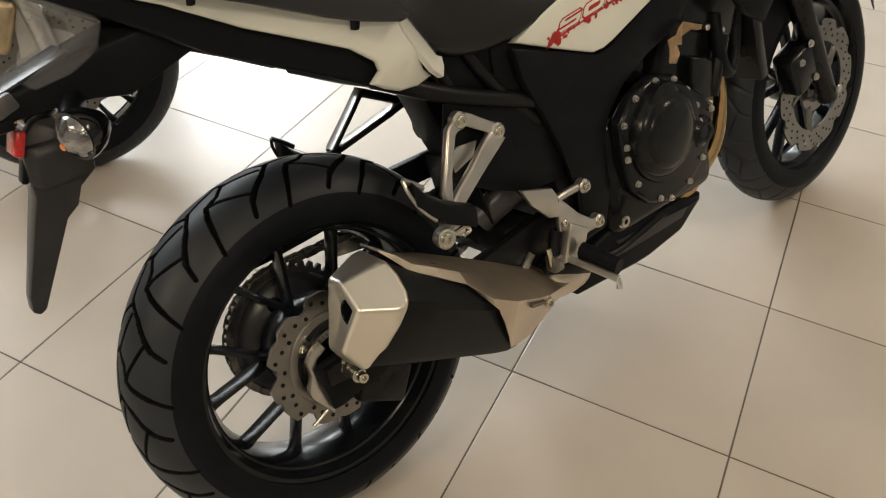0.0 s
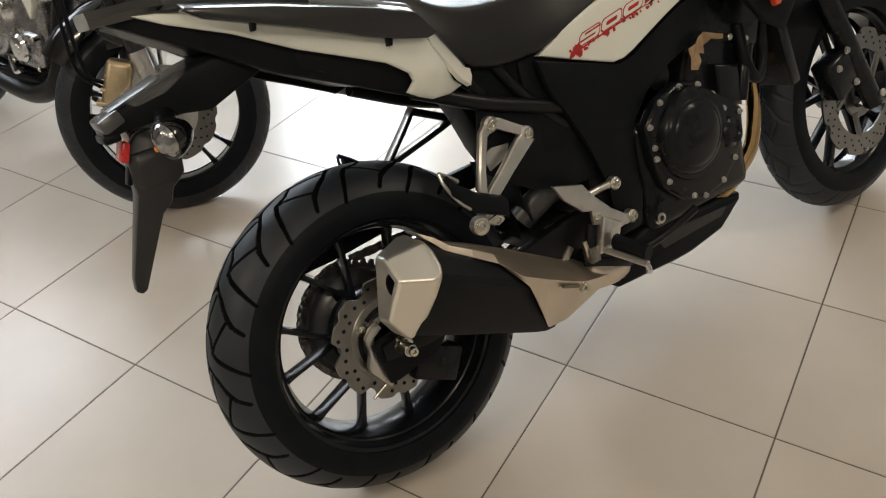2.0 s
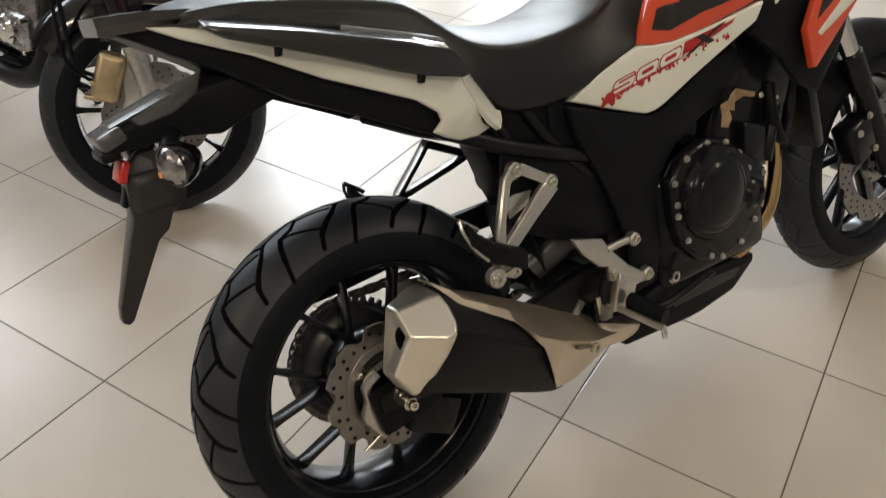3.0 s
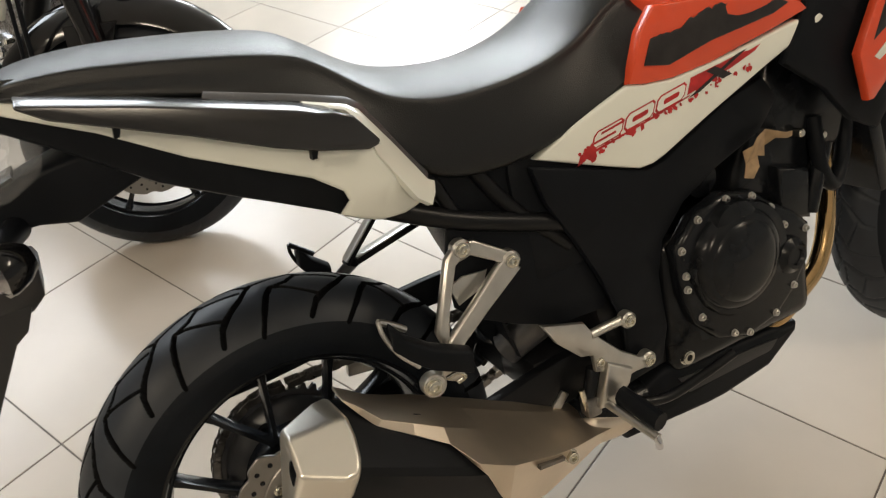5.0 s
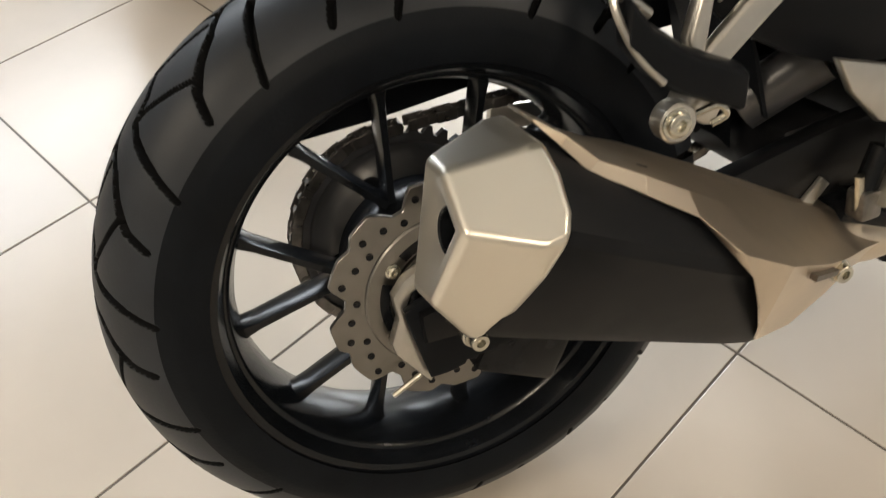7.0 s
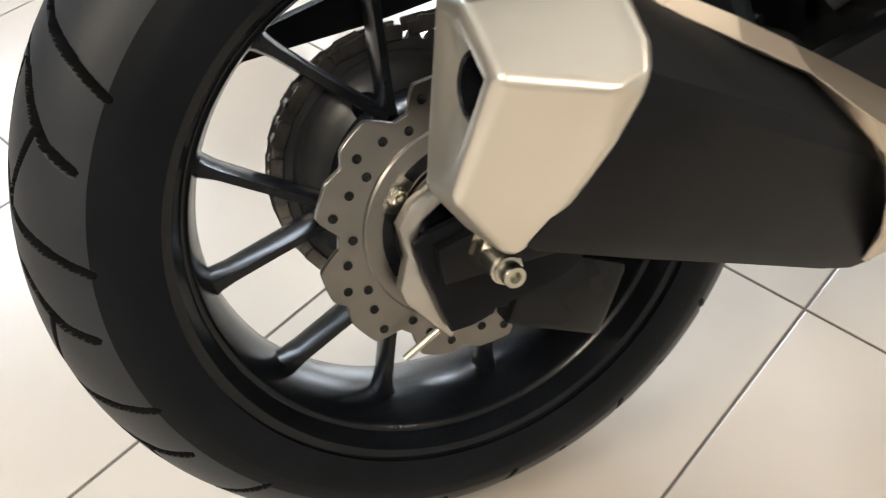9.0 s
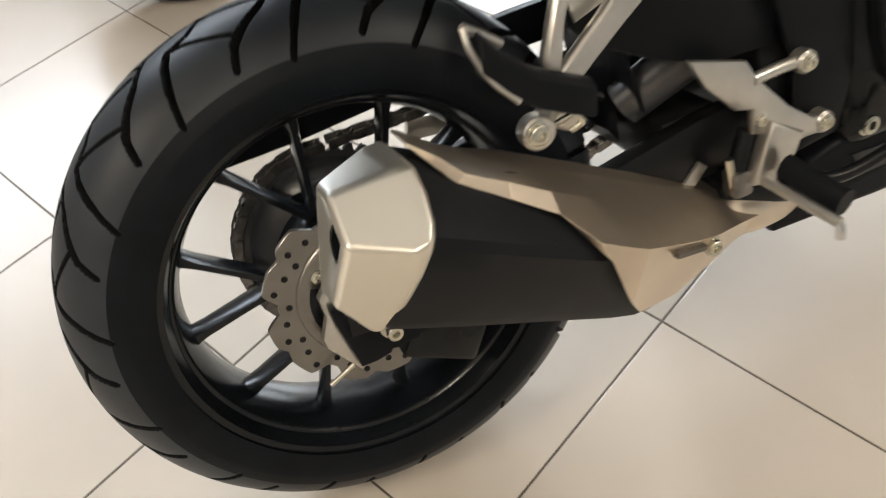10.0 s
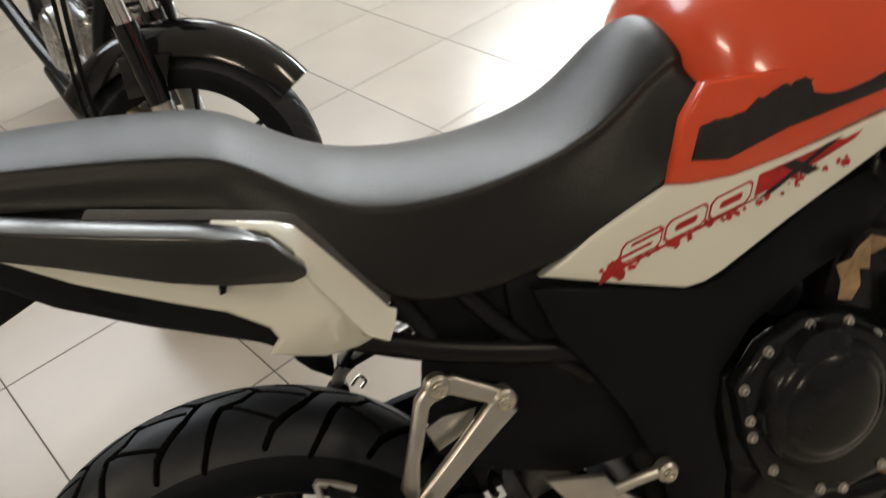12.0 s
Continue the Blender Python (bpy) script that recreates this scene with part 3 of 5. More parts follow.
part("rear_caliper", block(0.02, 0.115, -0.095, -0.045, -0.115, -0.045, 0.008, 2, about((0.06, 0, -0.08), 0, 30)), ENGINE, bike, "black rear brake caliper")
part("caliper_bracket", plate([(-0.029, 0.050), (-0.022, 0.036), (-0.040, 0.026), (-0.050, 0.009), (-0.048, -0.009), (-0.033, -0.072), (-0.038, -0.078), (-0.066, -0.034), (-0.068, -0.021), (-0.057, 0.004), (-0.0585, 0.028), (-0.046, 0.042)], -0.099, -0.086, 0.003), ALU, bike, "cast aluminium caliper bracket")
part("sensor_guard", plate([(-0.052, 0.015), (-0.038, 0.021), (0.04, 0.03), (0.10, -0.02), (0.072, -0.048), (0.060, -0.054), (0.0405, -0.058), (0.033, -0.055), (0.030, -0.060), (0.011, -0.059), (0.008, -0.063), (-0.001, -0.060), (-0.004, -0.064), (-0.022, -0.067), (-0.039, -0.066), (-0.050, -0.006)], -0.108, -0.099, 0.002), PLASTIC, bike)
bolt("caliper_bolt", (-0.003, -0.15, -0.003), bike, 0.0085, 0.012)
part("bolt_sleeve", drum(0.012, -0.150, -0.118, (-0.003, 0, -0.003), 20), STEEL, bike)
part("bleed_screw", tube([(-0.076, -0.092, -0.084), (-0.045, -0.092, -0.070)], 0.003), STEEL, bike)

# silencer: axis a falls to the front, h is across it
AX, HX = Vector((0.927, 0, -0.375)), Vector((0.375, 0, 0.927))


def sil(a, y, h):
    return AX * a + HX * h + Vector((0, y, 0))


def section(a, k=1.0, slant=0.0):
    """A section of the body across its axis: a ridge on the outer side that sinks and draws in to the front; slant leans it."""
    base = [(-0.150, 0.186, 1), (-0.175, 0.200, 1), (-0.218, 0.202, 1), (-0.243, 0.194, 1), (-0.272, 0.178, 1), (-0.289, 0.163, 1), (-0.291, 0.152, 1), (-0.281, 0.126, 0.6), (-0.252, 0.062, 0.45), (-0.236, 0.046, 0.55), (-0.168, 0.048, 0.55), (-0.145, 0.070, 0.2)]
    cy, ch = -0.205, 0.125
    out = []
    for y, h, share in base:
        at = a + slant * (h - ch)
        y += 0.09 * (at + 0.041) * (y < -0.2)
        h -= 0.15 * (at + 0.041) * share
        out.append(sil(at, cy + (y - cy) * k, ch + (h - ch) * k))
    return out


silencer = part("silencer", loft([section(-0.046, 0.93), section(-0.040, 0.965), section(0.03, 0.98, -0.1), section(0.09, 0.98, -0.5), section(0.140, 0.985, -0.9), section(0.165, 0.965, -1.0), section(0.185, 0.90, -1.0), section(0.198, 0.74, -1.0)]), MUFF, bike, "matte black silencer body", 32)
# the end cap's rings, from the seam to the end face; the fifth point of each lies on the ridge
SEAM = [(0.032, -0.185, 0.211), (0.038, -0.238, 0.2045), (0.0355, -0.264, 0.1945), (0.029, -0.290, 0.1785), (0.022, -0.300, 0.164), (0.008, -0.2855, 0.130), (-0.006, -0.2600, 0.092), (-0.024, -0.2240, 0.052), (-0.024, -0.180, 0.052)]
SHOULDER = [(0.010, -0.195, 0.2165), (0.0230, -0.2390, 0.2060), (0.0235, -0.2580, 0.1930), (0.0185, -0.2760, 0.1810), (0.0070, -0.3005, 0.1640), (0.0010, -0.2885, 0.1470), (-0.0062, -0.2735, 0.1240), (-0.0340, -0.2300, 0.0600), (-0.039, -0.185, 0.060)]
CORNERS = [Vector(q) for q in ((-0.0380, -0.2030, 0.2030), (-0.0318, -0.2330, 0.2030), (-0.0402, -0.2740, 0.1760), (-0.0560, -0.2360, 0.1040), (-0.0625, -0.1980, 0.1015))]
FACE = [CORNERS[0], CORNERS[1], CORNERS[1].lerp(CORNERS[2], 0.4), CORNERS[1].lerp(CORNERS[2], 0.75), CORNERS[2], CORNERS[2].lerp(CORNERS[3], 0.35), CORNERS[2].lerp(CORNERS[3], 0.7), CORNERS[3], CORNERS[4]]
skirt = [sil(AX.dot(Vector(q)) + 0.004, -0.215 + (q[1] + 0.215) * 0.90, 0.130 + (HX.dot(Vector(q)) - 0.130) * 0.90) for q in SEAM]
fa, fb, fc = CORNERS[0], CORNERS[2], CORNERS[4]
face_n = (fb - fa).cross(fc - fa).normalized()
if face_n.x > 0:
    face_n = -face_n
across = face_n.cross(HX).normalized()
upward = across.cross(face_n).normalized()
front_ring = [v - face_n * (v - fa).dot(face_n) for v in FACE]
mid = Vector((-0.0443, -0.2454, 0.1655))
mid = mid - face_n * ((mid - fa).dot(face_n) + 0.0035)
bm = loft([skirt, SEAM, SHOULDER, front_ring], caps=False)
bm.verts.ensure_lookup_table()
bm.faces.new([bm.verts[k] for k in range(27, 36)])
bmesh.ops.recalc_face_normals(bm, faces=bm.faces)
soften(bm, 0.0060, None, 5, 17, False)
bm.normal_update()
flat = max((f for f in bm.faces if abs(f.normal.dot(face_n)) > 0.99), key=lambda f: f.calc_area())
bmesh.ops.inset_individual(bm, faces=[flat], thickness=0.0055, depth=-0.0012, use_even_offset=True)
border = list(flat.edges)
bmesh.ops.delete(bm, geom=[flat], context="FACES_ONLY")
bores = []
for k, deep in ((1.0, 0.0), (0.95, 0.03)):
    bores.append([bm.verts.new(mid + k * (math.cos(t) * 0.0162 * across + math.sin(t) * 0.0172 * upward) - face_n * deep) for t in np.linspace(0, 2 * math.pi, 32, endpoint=False)])
lip = [bm.edges.new((p, q)) for p, q in zip(bores[0], bores[0][1:] + bores[0][:1])]
bmesh.ops.triangle_fill(bm, use_beauty=True, use_dissolve=False, edges=border + lip, normal=face_n)
for i in range(32):
    j = (i + 1) % 32
    bm.faces.new((bores[0][i], bores[0][j], bores[1][j], bores[1][i]))
cap = part("end_cap", bm, SATIN, silencer, "satin stainless end cap", 50)
weigh = cap.modifiers.new("flat_faces", "WEIGHTED_NORMAL")
weigh.keep_sharp = True
turn = Matrix((across, face_n, upward)).transposed().to_4x4()
inset = revolve([(0.0150, -0.026), (0.0165, 0.0004), (0.0182, 0.0016), (0.0196, 0.0008), (0.0200, -0.002), (0.0180, -0.028)], 40)
bmesh.ops.transform(inset, matrix=Matrix.Translation(mid) @ turn @ Matrix.Diagonal((0.84, 1, 0.90, 1)), verts=inset.verts)
part("outlet_ring", inset, ENGINE, silencer, "black outlet ring")
tip = revolve([(1e-4, -0.001), (0.0175, -0.001), (0.0175, 0.0004), (1e-4, 0.0004)], 40)
bmesh.ops.transform(tip, matrix=Matrix.Translation(mid - face_n * 0.024) @ turn, verts=tip.verts)
part("outlet_bore", tip, MUFF, silencer)

# heat shield over the silencer and the funnel to the pipe
# rows to the front: inner edge, top, upper crease, lower crease, lower edge
SHIELD_ROWS = [
    [(0.047, -0.160, 0.205), (0.045, -0.185, 0.2085), (0.0440, -0.2070, 0.2095), (0.0430, -0.2085, 0.2080)],
    [(0.062, -0.155, 0.192), (0.060, -0.190, 0.1975), (0.0600, -0.2270, 0.1985), (0.0555, -0.2250, 0.1910)],
    [(0.085, -0.150, 0.172), (0.082, -0.192, 0.178), (0.0780, -0.2375, 0.1785), (0.0700, -0.2370, 0.1720)],
    [(0.112, -0.145, 0.155), (0.112, -0.190, 0.159), (0.1150, -0.2385, 0.1555), (0.1100, -0.2475, 0.1450)],
    [(0.150, -0.140, 0.136), (0.150, -0.185, 0.138), (0.1520, -0.2380, 0.1310), (0.1480, -0.2590, 0.1185)],
    [(0.180, -0.138, 0.118), (0.180, -0.180, 0.120), (0.1840, -0.2270, 0.1080), (0.1700, -0.2830, 0.0910), (0.1780, -0.2835, 0.0680)],
    [(0.205, -0.136, 0.103), (0.205, -0.176, 0.104), (0.2100, -0.2170, 0.0880), (0.1950, -0.2835, 0.0760), (0.1890, -0.2800, 0.0330)],
    [(0.235, -0.132, 0.085), (0.235, -0.170, 0.085), (0.2360, -0.2080, 0.0680), (0.2180, -0.2815, 0.0620), (0.2050, -0.2640, -0.0050)],
    [(0.270, -0.126, 0.062), (0.270, -0.162, 0.062), (0.2740, -0.1970, 0.0420), (0.2500, -0.2640, 0.0420), (0.2360, -0.2230, -0.0560)],
    [(0.315, -0.116, 0.033), (0.315, -0.150, 0.032), (0.3200, -0.1810, 0.0090), (0.3000, -0.2360, 0.0100), (0.2880, -0.2050, -0.0710)],
    [(0.360, -0.108, 0.005), (0.362, -0.138, 0.003), (0.3700, -0.1620, -0.0200), (0.3560, -0.2000, -0.0240), (0.3560, -0.1780, -0.0760)],
    [(0.410, -0.100, -0.022), (0.414, -0.124, -0.026), (0.4220, -0.1440, -0.0460), (0.4160, -0.1640, -0.0520), (0.4160, -0.1480, -0.0840)],
    [(0.470, -0.094, -0.048), (0.474, -0.112, -0.052), (0.4800, -0.1280, -0.0660), (0.4780, -0.1380, -0.0740), (0.4780, -0.1260, -0.0960)],
]
bm = bmesh.new()
rows = []
for pts in SHIELD_ROWS:
    if len(pts) == 4:
        pts = pts + [Vector(pts[3]) + Vector((0.0004, 0.0003, -0.0004))]
    rows.append([bm.verts.new(q) for q in pts])
for p, q in zip(rows, rows[1:]):
    for i in range(4):
        bm.faces.new((p[i], p[i + 1], q[i + 1], q[i]))
bmesh.ops.remove_doubles(bm, verts=bm.verts, dist=0.0009)
bmesh.ops.recalc_face_normals(bm, faces=bm.faces)
bmesh.ops.solidify(bm, geom=list(bm.faces), thickness=0.003)
soften(bm, 0.0030, None, 3, 16)
shield = part("heat_shield", bm, SHIELD, silencer, "brushed stainless heat shield", 40)
weigh = shield.modifiers.new("flat_faces", "WEIGHTED_NORMAL")
weigh.keep_sharp = True
# A dark strip on the closed shield paints the slot's shade.
slot = loft([[Vector((0.262, -0.2585, 0.022)).lerp(Vector((0.318, -0.2260, -0.010)), k) + Vector(d) for d in ((0.001, -0.002, 0.0025), (-0.001, -0.002, -0.0025), (-0.001, 0.006, -0.0025), (0.001, 0.006, 0.0025))] for k in (0, 0.5, 1)])
part("dark_slot_strip", slot, GROUT, silencer)
bolt("shield_bolt", (0.338, -0.208, -0.026), silencer, 0.009, 0.010)
part("link_pipe", tube([(0.36, -0.125, -0.045), (0.46, -0.12, -0.072), (0.53, -0.10, -0.085), (0.62, -0.06, -0.10)], (0.030, 0.026), 20), SHIELD, bike, "stainless link pipe")
part("pipe_cover", tube([(0.41, -0.118, -0.02), (0.47, -0.118, -0.048), (0.53, -0.115, -0.06)], (0.022, 0.030), 16), ENGINE, bike)

# tail: white side panels, dark tail body, grab rails
WHITE_TAIL = [(-0.232, 0.644), (-0.17, 0.632), (0.04, 0.575), (0.101, 0.5585), (0.146, 0.540), (0.163, 0.5175), (0.1715, 0.480), (0.1885, 0.4476), (0.2068, 0.4125), (0.2265, 0.396), (0.198, 0.3885), (0.164, 0.3925), (0.138, 0.4045), (0.1145, 0.419), (0.127, 0.434), (0.122, 0.449), (0.090, 0.475), (-0.03, 0.533), (-0.11, 0.581), (-0.19, 0.619)]
FOLD = [((0.100, -0.1855, 0.5590), (0.103, -0.176, 0.5615)), ((0.146, -0.1885, 0.5405), (0.153, -0.174, 0.5440)), ((0.163, -0.1890, 0.5180), (0.171, -0.161, 0.5310)), ((0.1717, -0.1885, 0.4805), (0.201, -0.162, 0.4830)), ((0.1887, -0.1885, 0.4480), (0.2205, -0.163, 0.4500)), ((0.2070, -0.1920, 0.4130), (0.236, -0.164, 0.4230)), ((0.2265, -0.1850, 0.3965), (0.2435, -0.166, 0.4190))]
def tail_bend(x, z):
    return 0.115 * min(max(0.12 - x, 0), 0.4) ** 1.3 / 0.3 + 0.10 * max(0, z - 0.50) + 0.5 * max(0, 0.44 - z) + 0.12 * max(0, x - 0.17)


both("tail_panel", plate(WHITE_TAIL, -0.190, -0.174, 0.006, tail_bend, 3), WHITE, bike, "pearl white tail side panel")
bm = loft([[Vector(p), Vector(p).lerp(Vector(q), 0.5) + Vector((0.002, -0.0015, 0.001)), Vector(q), Vector(q) + Vector((-0.004, 0.006, -0.004)), Vector(p) + Vector((-0.004, 0.008, -0.002))] for p, q in FOLD])
both("panel_fold", bm, WHITE, bike, "pearl white front fold of the tail panel")
# Grey colour puts the seat's shade on the white panel's upper edge.
bm = loft([[Vector(q) + Vector(d) for d in ((0.0, 0.0, 0.0), (0.003, 0.004, 0.004), (0.0055, 0.009, 0.006), (0.002, 0.010, 0.0))] for p, q in [((0, 0, 0), (0.00, -0.172, 0.5930)), *FOLD[:6]]])
both("shaded_panel_edge", bm, ARM_GREY, bike, "white panel edge, coloured grey for the seat's shade")
UNDER = [(-0.27, 0.660), (-0.262, 0.640), (-0.235, 0.622), (-0.16, 0.575), (-0.066, 0.508), (0.05, 0.450), (0.135, 0.405), (0.160, 0.410), (0.185, 0.45), (0.16, 0.53), (-0.05, 0.59), (-0.2, 0.645)]
both("tail_cover", plate(UNDER, -0.166, -0.150, 0.006, lambda x, z: 0.11 * min(max(0.12 - x, 0), 0.42) ** 1.2 / 0.3 + 0.35 * max(0, 0.47 - z) * (x < 0.12)), PLASTIC, bike, "black textured tail cover")
part("tail_core", loft([[(x, y * w, z0 + (z1 - z0) * k) for y, k in ((-1, 0), (1, 0), (1, 0.8), (0.9, 1), (-0.9, 1), (-1, 0.8))] for x, w, z0, z1 in ((-0.255, 0.035, 0.635, 0.650), (-0.2, 0.06, 0.60, 0.640), (-0.1, 0.10, 0.54, 0.615), (0.0, 0.14, 0.49, 0.60), (0.12, 0.145, 0.425, 0.56), (0.2, 0.12, 0.42, 0.50))]), PLASTIC, bike)
part("rear_cowl", loft([[(x, y * w, z + dz) for y, dz in ((-1, -0.012), (-0.93, 0.0), (0.93, 0.0), (1, -0.012), (0.9, -0.024), (-0.9, -0.024))] for x, w, z in ((-0.282, 0.055, 0.664), (-0.22, 0.085, 0.662), (-0.12, 0.118, 0.648), (-0.03, 0.135, 0.626))]), RAILMAT, bike, "glossy black rear cowl")
RAIL = [(-0.175, 0.642), (-0.06, 0.612), (0.090, 0.566), (0.125, 0.551), (0.147, 0.536), (0.171, 0.501), (0.168, 0.496), (0.155, 0.494), (0.100, 0.509), (0.056, 0.525), (-0.026, 0.562), (-0.15, 0.612), (-0.176, 0.630)]


def rail_bm():
    """A rail with a flat top that slopes outwards and a rounded edge."""
    pts = []
    for k, (x, z) in enumerate(RAIL):
        u, w = RAIL[(k + 1) % len(RAIL)]
        n = max(1, round(math.hypot(u - x, w - z) / 0.02))
        for m in range(n):
            px = x + (u - x) * m / n
            drop = 0.0085 * min(max((0.150 - px) / 0.04, 0), 1)
            pts.append((px, z + (w - z) * m / n, drop if k < 4 else 0.0))
    rings = [[(x, y + 0.075 * min(max(0.1 - x, 0), 0.4) ** 1.3 / 0.3 + 0.05 * max(0, z - 0.53), z - (drop if y < -0.2 else 0)) for x, z, drop in pts] for y in (-0.213, -0.184)]
    bm = loft(rings)
    bmesh.ops.recalc_face_normals(bm, faces=bm.faces)
    return soften(bm, 0.0045, None, 3, 32)


rails = both("grab_rail", rail_bm(), RAILMAT, bike, "black grab rail with a smooth sloping top")
for x, z, h in ((0.100, 0.512, 0.012), (-0.088, 0.590, 0.012)):
    y = -0.200 + (0.075 * max(0.1 - x, 0) ** 1.3 / 0.3)
    both("rail_peg", loft([[(x + dx - w, y - 0.003, zz), (x + dx + w, y - 0.003, zz), (x + dx + w, y + 0.009, zz), (x + dx - w, y + 0.009, zz)] for zz, w, dx in ((z + 0.01, 0.0055, 0.0), (z - h, 0.0028, -0.006))]), PLASTIC, bike)

# seat
SEAT = [(-0.198, 0.652, 0.646, 0.634, 0.075, 0.085), (-0.185, 0.666, 0.652, 0.628, 0.105, 0.112), (-0.12, 0.671, 0.653, 0.616, 0.120, 0.130), (-0.04, 0.665, 0.641, 0.598, 0.127, 0.142), (0.06, 0.650, 0.622, 0.570, 0.134, 0.150), (0.110, 0.639, 0.609, 0.552, 0.138, 0.155), (0.134, 0.630, 0.599, 0.540, 0.139, 0.157),
        (0.165, 0.609, 0.574, 0.512, 0.141, 0.158), (0.205, 0.578, 0.538, 0.462, 0.146, 0.160), (0.245, 0.556, 0.518, 0.412, 0.150, 0.160), (0.30, 0.540, 0.507, 0.394, 0.150, 0.157), (0.36, 0.530, 0.505, 0.390, 0.146, 0.155), (0.42, 0.525, 0.508, 0.395, 0.137, 0.154), (0.47, 0.531, 0.514, 0.408, 0.127, 0.153),
        (0.52, 0.553, 0.526, 0.430, 0.115, 0.158), (0.555, 0.579, 0.543, 0.445, 0.106, 0.163), (0.580, 0.598, 0.556, 0.458, 0.102, 0.163), (0.603, 0.611, 0.566, 0.480, 0.100, 0.156), (0.622, 0.615, 0.570, 0.505, 0.098, 0.145), (0.636, 0.608, 0.565, 0.525, 0.092, 0.130), (0.644, 0.592, 0.560, 0.540, 0.084, 0.112)]
rings = []
for x, zt, ze, zb, wt, wb in SEAT:
    half = [(0, zt), (-wt * 0.45, zt - (zt - ze) * 0.2), (-wt * 0.8, zt - (zt - ze) * 0.62), (-wt * 0.955, ze + (zt - ze) * 0.08), (-wt * 0.982, ze - 0.0005), (-wt * 0.992, ze - 0.006), (-wt * 1.0, ze - 0.016), (-(wt + wb) / 2, (ze + zb) / 2), (-wb, zb + 0.01), (-wb * 0.93, zb)]
    rings.append([(x, y, z) for y, z in half] + [(x, -y, z) for y, z in half[:0:-1]])
bm = loft(rings)
bmesh.ops.triangulate(bm, faces=[f for f in bm.faces if len(f.verts) > 4])
seat = part("seat", bm, VINYL, bike, "black grained vinyl seat with a stepped pillion pad", 60)
sub = seat.modifiers.new("round", "SUBSURF")
sub.levels = sub.render_levels = 2

# tank and side panels
TANK = [(0.615, 0.130, 0.120, 0.462, 0.530, 0.600), (0.65, 0.168, 0.176, 0.458, 0.530, 0.650), (0.70, 0.179, 0.191, 0.458, 0.54, 0.690), (0.80, 0.192, 0.208, 0.468, 0.565, 0.725), (0.92, 0.190, 0.214, 0.49, 0.60, 0.735), (1.03, 0.14, 0.17, 0.52, 0.61, 0.71), (1.08, 0.08, 0.10, 0.56, 0.62, 0.67)]
rings = []
for x, wb, wm, zb, zm, zt in TANK:
    half = [(0, zt), (-wm * 0.45, zt - 0.012), (-wm * 0.8, zt - (zt - zm) * 0.35), (-wm, zm), (-wm * 0.99, (zm + zb) / 2), (-wb, zb), (-wb * 0.6, zb - 0.01)]
    rings.append([(x, y, z) for y, z in half] + [(x, -y, z) for y, z in half[:0:-1]])
tank = part("fuel_tank", loft(rings), RED, bike, "glossy red fuel tank", 60)
sub = tank.modifiers.new("round", "SUBSURF")
sub.levels = sub.render_levels = 2


def lower_bend(x, z):
    return 0.035 - 0.13 * (x - 0.40)


def brushed(outline, first):
    """An outline whose edges from the given corner on are torn, as a dry brush leaves them."""
    rough, out = random.Random(11), []
    for k, (x, z) in enumerate(outline):
        out.append((x, z))
        u, w = outline[(k + 1) % len(outline)]
        if first <= k < len(outline) - 1:
            n = max(2, int(math.hypot(u - x, w - z) / 0.005))
            for m in range(1, n):
                out.append((x + (u - x) * m / n, z + (w - z) * m / n + rough.uniform(-0.0028, 0.0022)))
    return out


both("tank_trim", plate([(0.552, 0.455), (0.579, 0.4485), (0.622, 0.446), (0.684, 0.452), (0.789, 0.473), (0.850, 0.488), (0.84, 0.500), (0.800, 0.528), (0.745, 0.540), (0.66, 0.545), (0.605, 0.550), (0.580, 0.520), (0.565, 0.480)], -0.182, -0.160, 0.005, lower_bend), RED, bike, "red painted lower tank trim")
both("tank_decal", plate(brushed([(0.578, 0.475), (0.616, 0.4665), (0.685, 0.483), (0.788, 0.4955), (0.815, 0.505), (0.785, 0.522), (0.7606, 0.5285), (0.701, 0.5290), (0.656, 0.5220), (0.645, 0.5140), (0.592, 0.5080)], 5), -0.1845, -0.182, 0.0008, lower_bend), DECAL_BLACK, bike, "black brush-stroke decal")
WHITE_SIDE = [(0.402, 0.391), (0.46, 0.420), (0.52, 0.442), (0.553, 0.4535), (0.580, 0.449), (0.622, 0.446), (0.72, 0.457), (0.845, 0.478), (0.872, 0.478), (0.880, 0.470), (0.870, 0.463), (0.785, 0.428), (0.676, 0.379), (0.600, 0.342), (0.578, 0.334), (0.555, 0.333), (0.484, 0.359)]
panels = both("side_panel", plate(WHITE_SIDE, -0.180, -0.160, 0.005, lower_bend, 3), WHITE, bike, "pearl white side panel with red lettering")


def lettering(text, size, at, ang, shear, material, parent, wide=1.0, y=-0.1812):
    """Flat letters laid on the right-hand panel, read from that side."""
    curve = bpy.data.curves.new("letters", "FONT")
    curve.body, curve.size, curve.shear, curve.extrude, curve.offset = text, size, shear, 0.0003, size * 0.028
    tmp = bpy.data.objects.new("letters", curve)
    scene.collection.objects.link(tmp)
    me = bpy.data.meshes.new_from_object(tmp.evaluated_get(bpy.context.evaluated_depsgraph_get()))
    bpy.data.objects.remove(tmp)
    bm = bmesh.new()
    bm.from_mesh(me)
    bpy.data.meshes.remove(me)
    m = Matrix.Translation((at[0], 0, at[1])) @ pose(0, 0, 0, 0, -ang) @ Matrix.Diagonal((wide, 1, 1, 1)) @ pose(0, 0, 0, 90)
    bmesh.ops.transform(bm, matrix=m, verts=bm.verts)
    for v in bm.verts:
        v.co.y += y + lower_bend(v.co.x, v.co.z)
    return part("lettering", bm, material, parent)


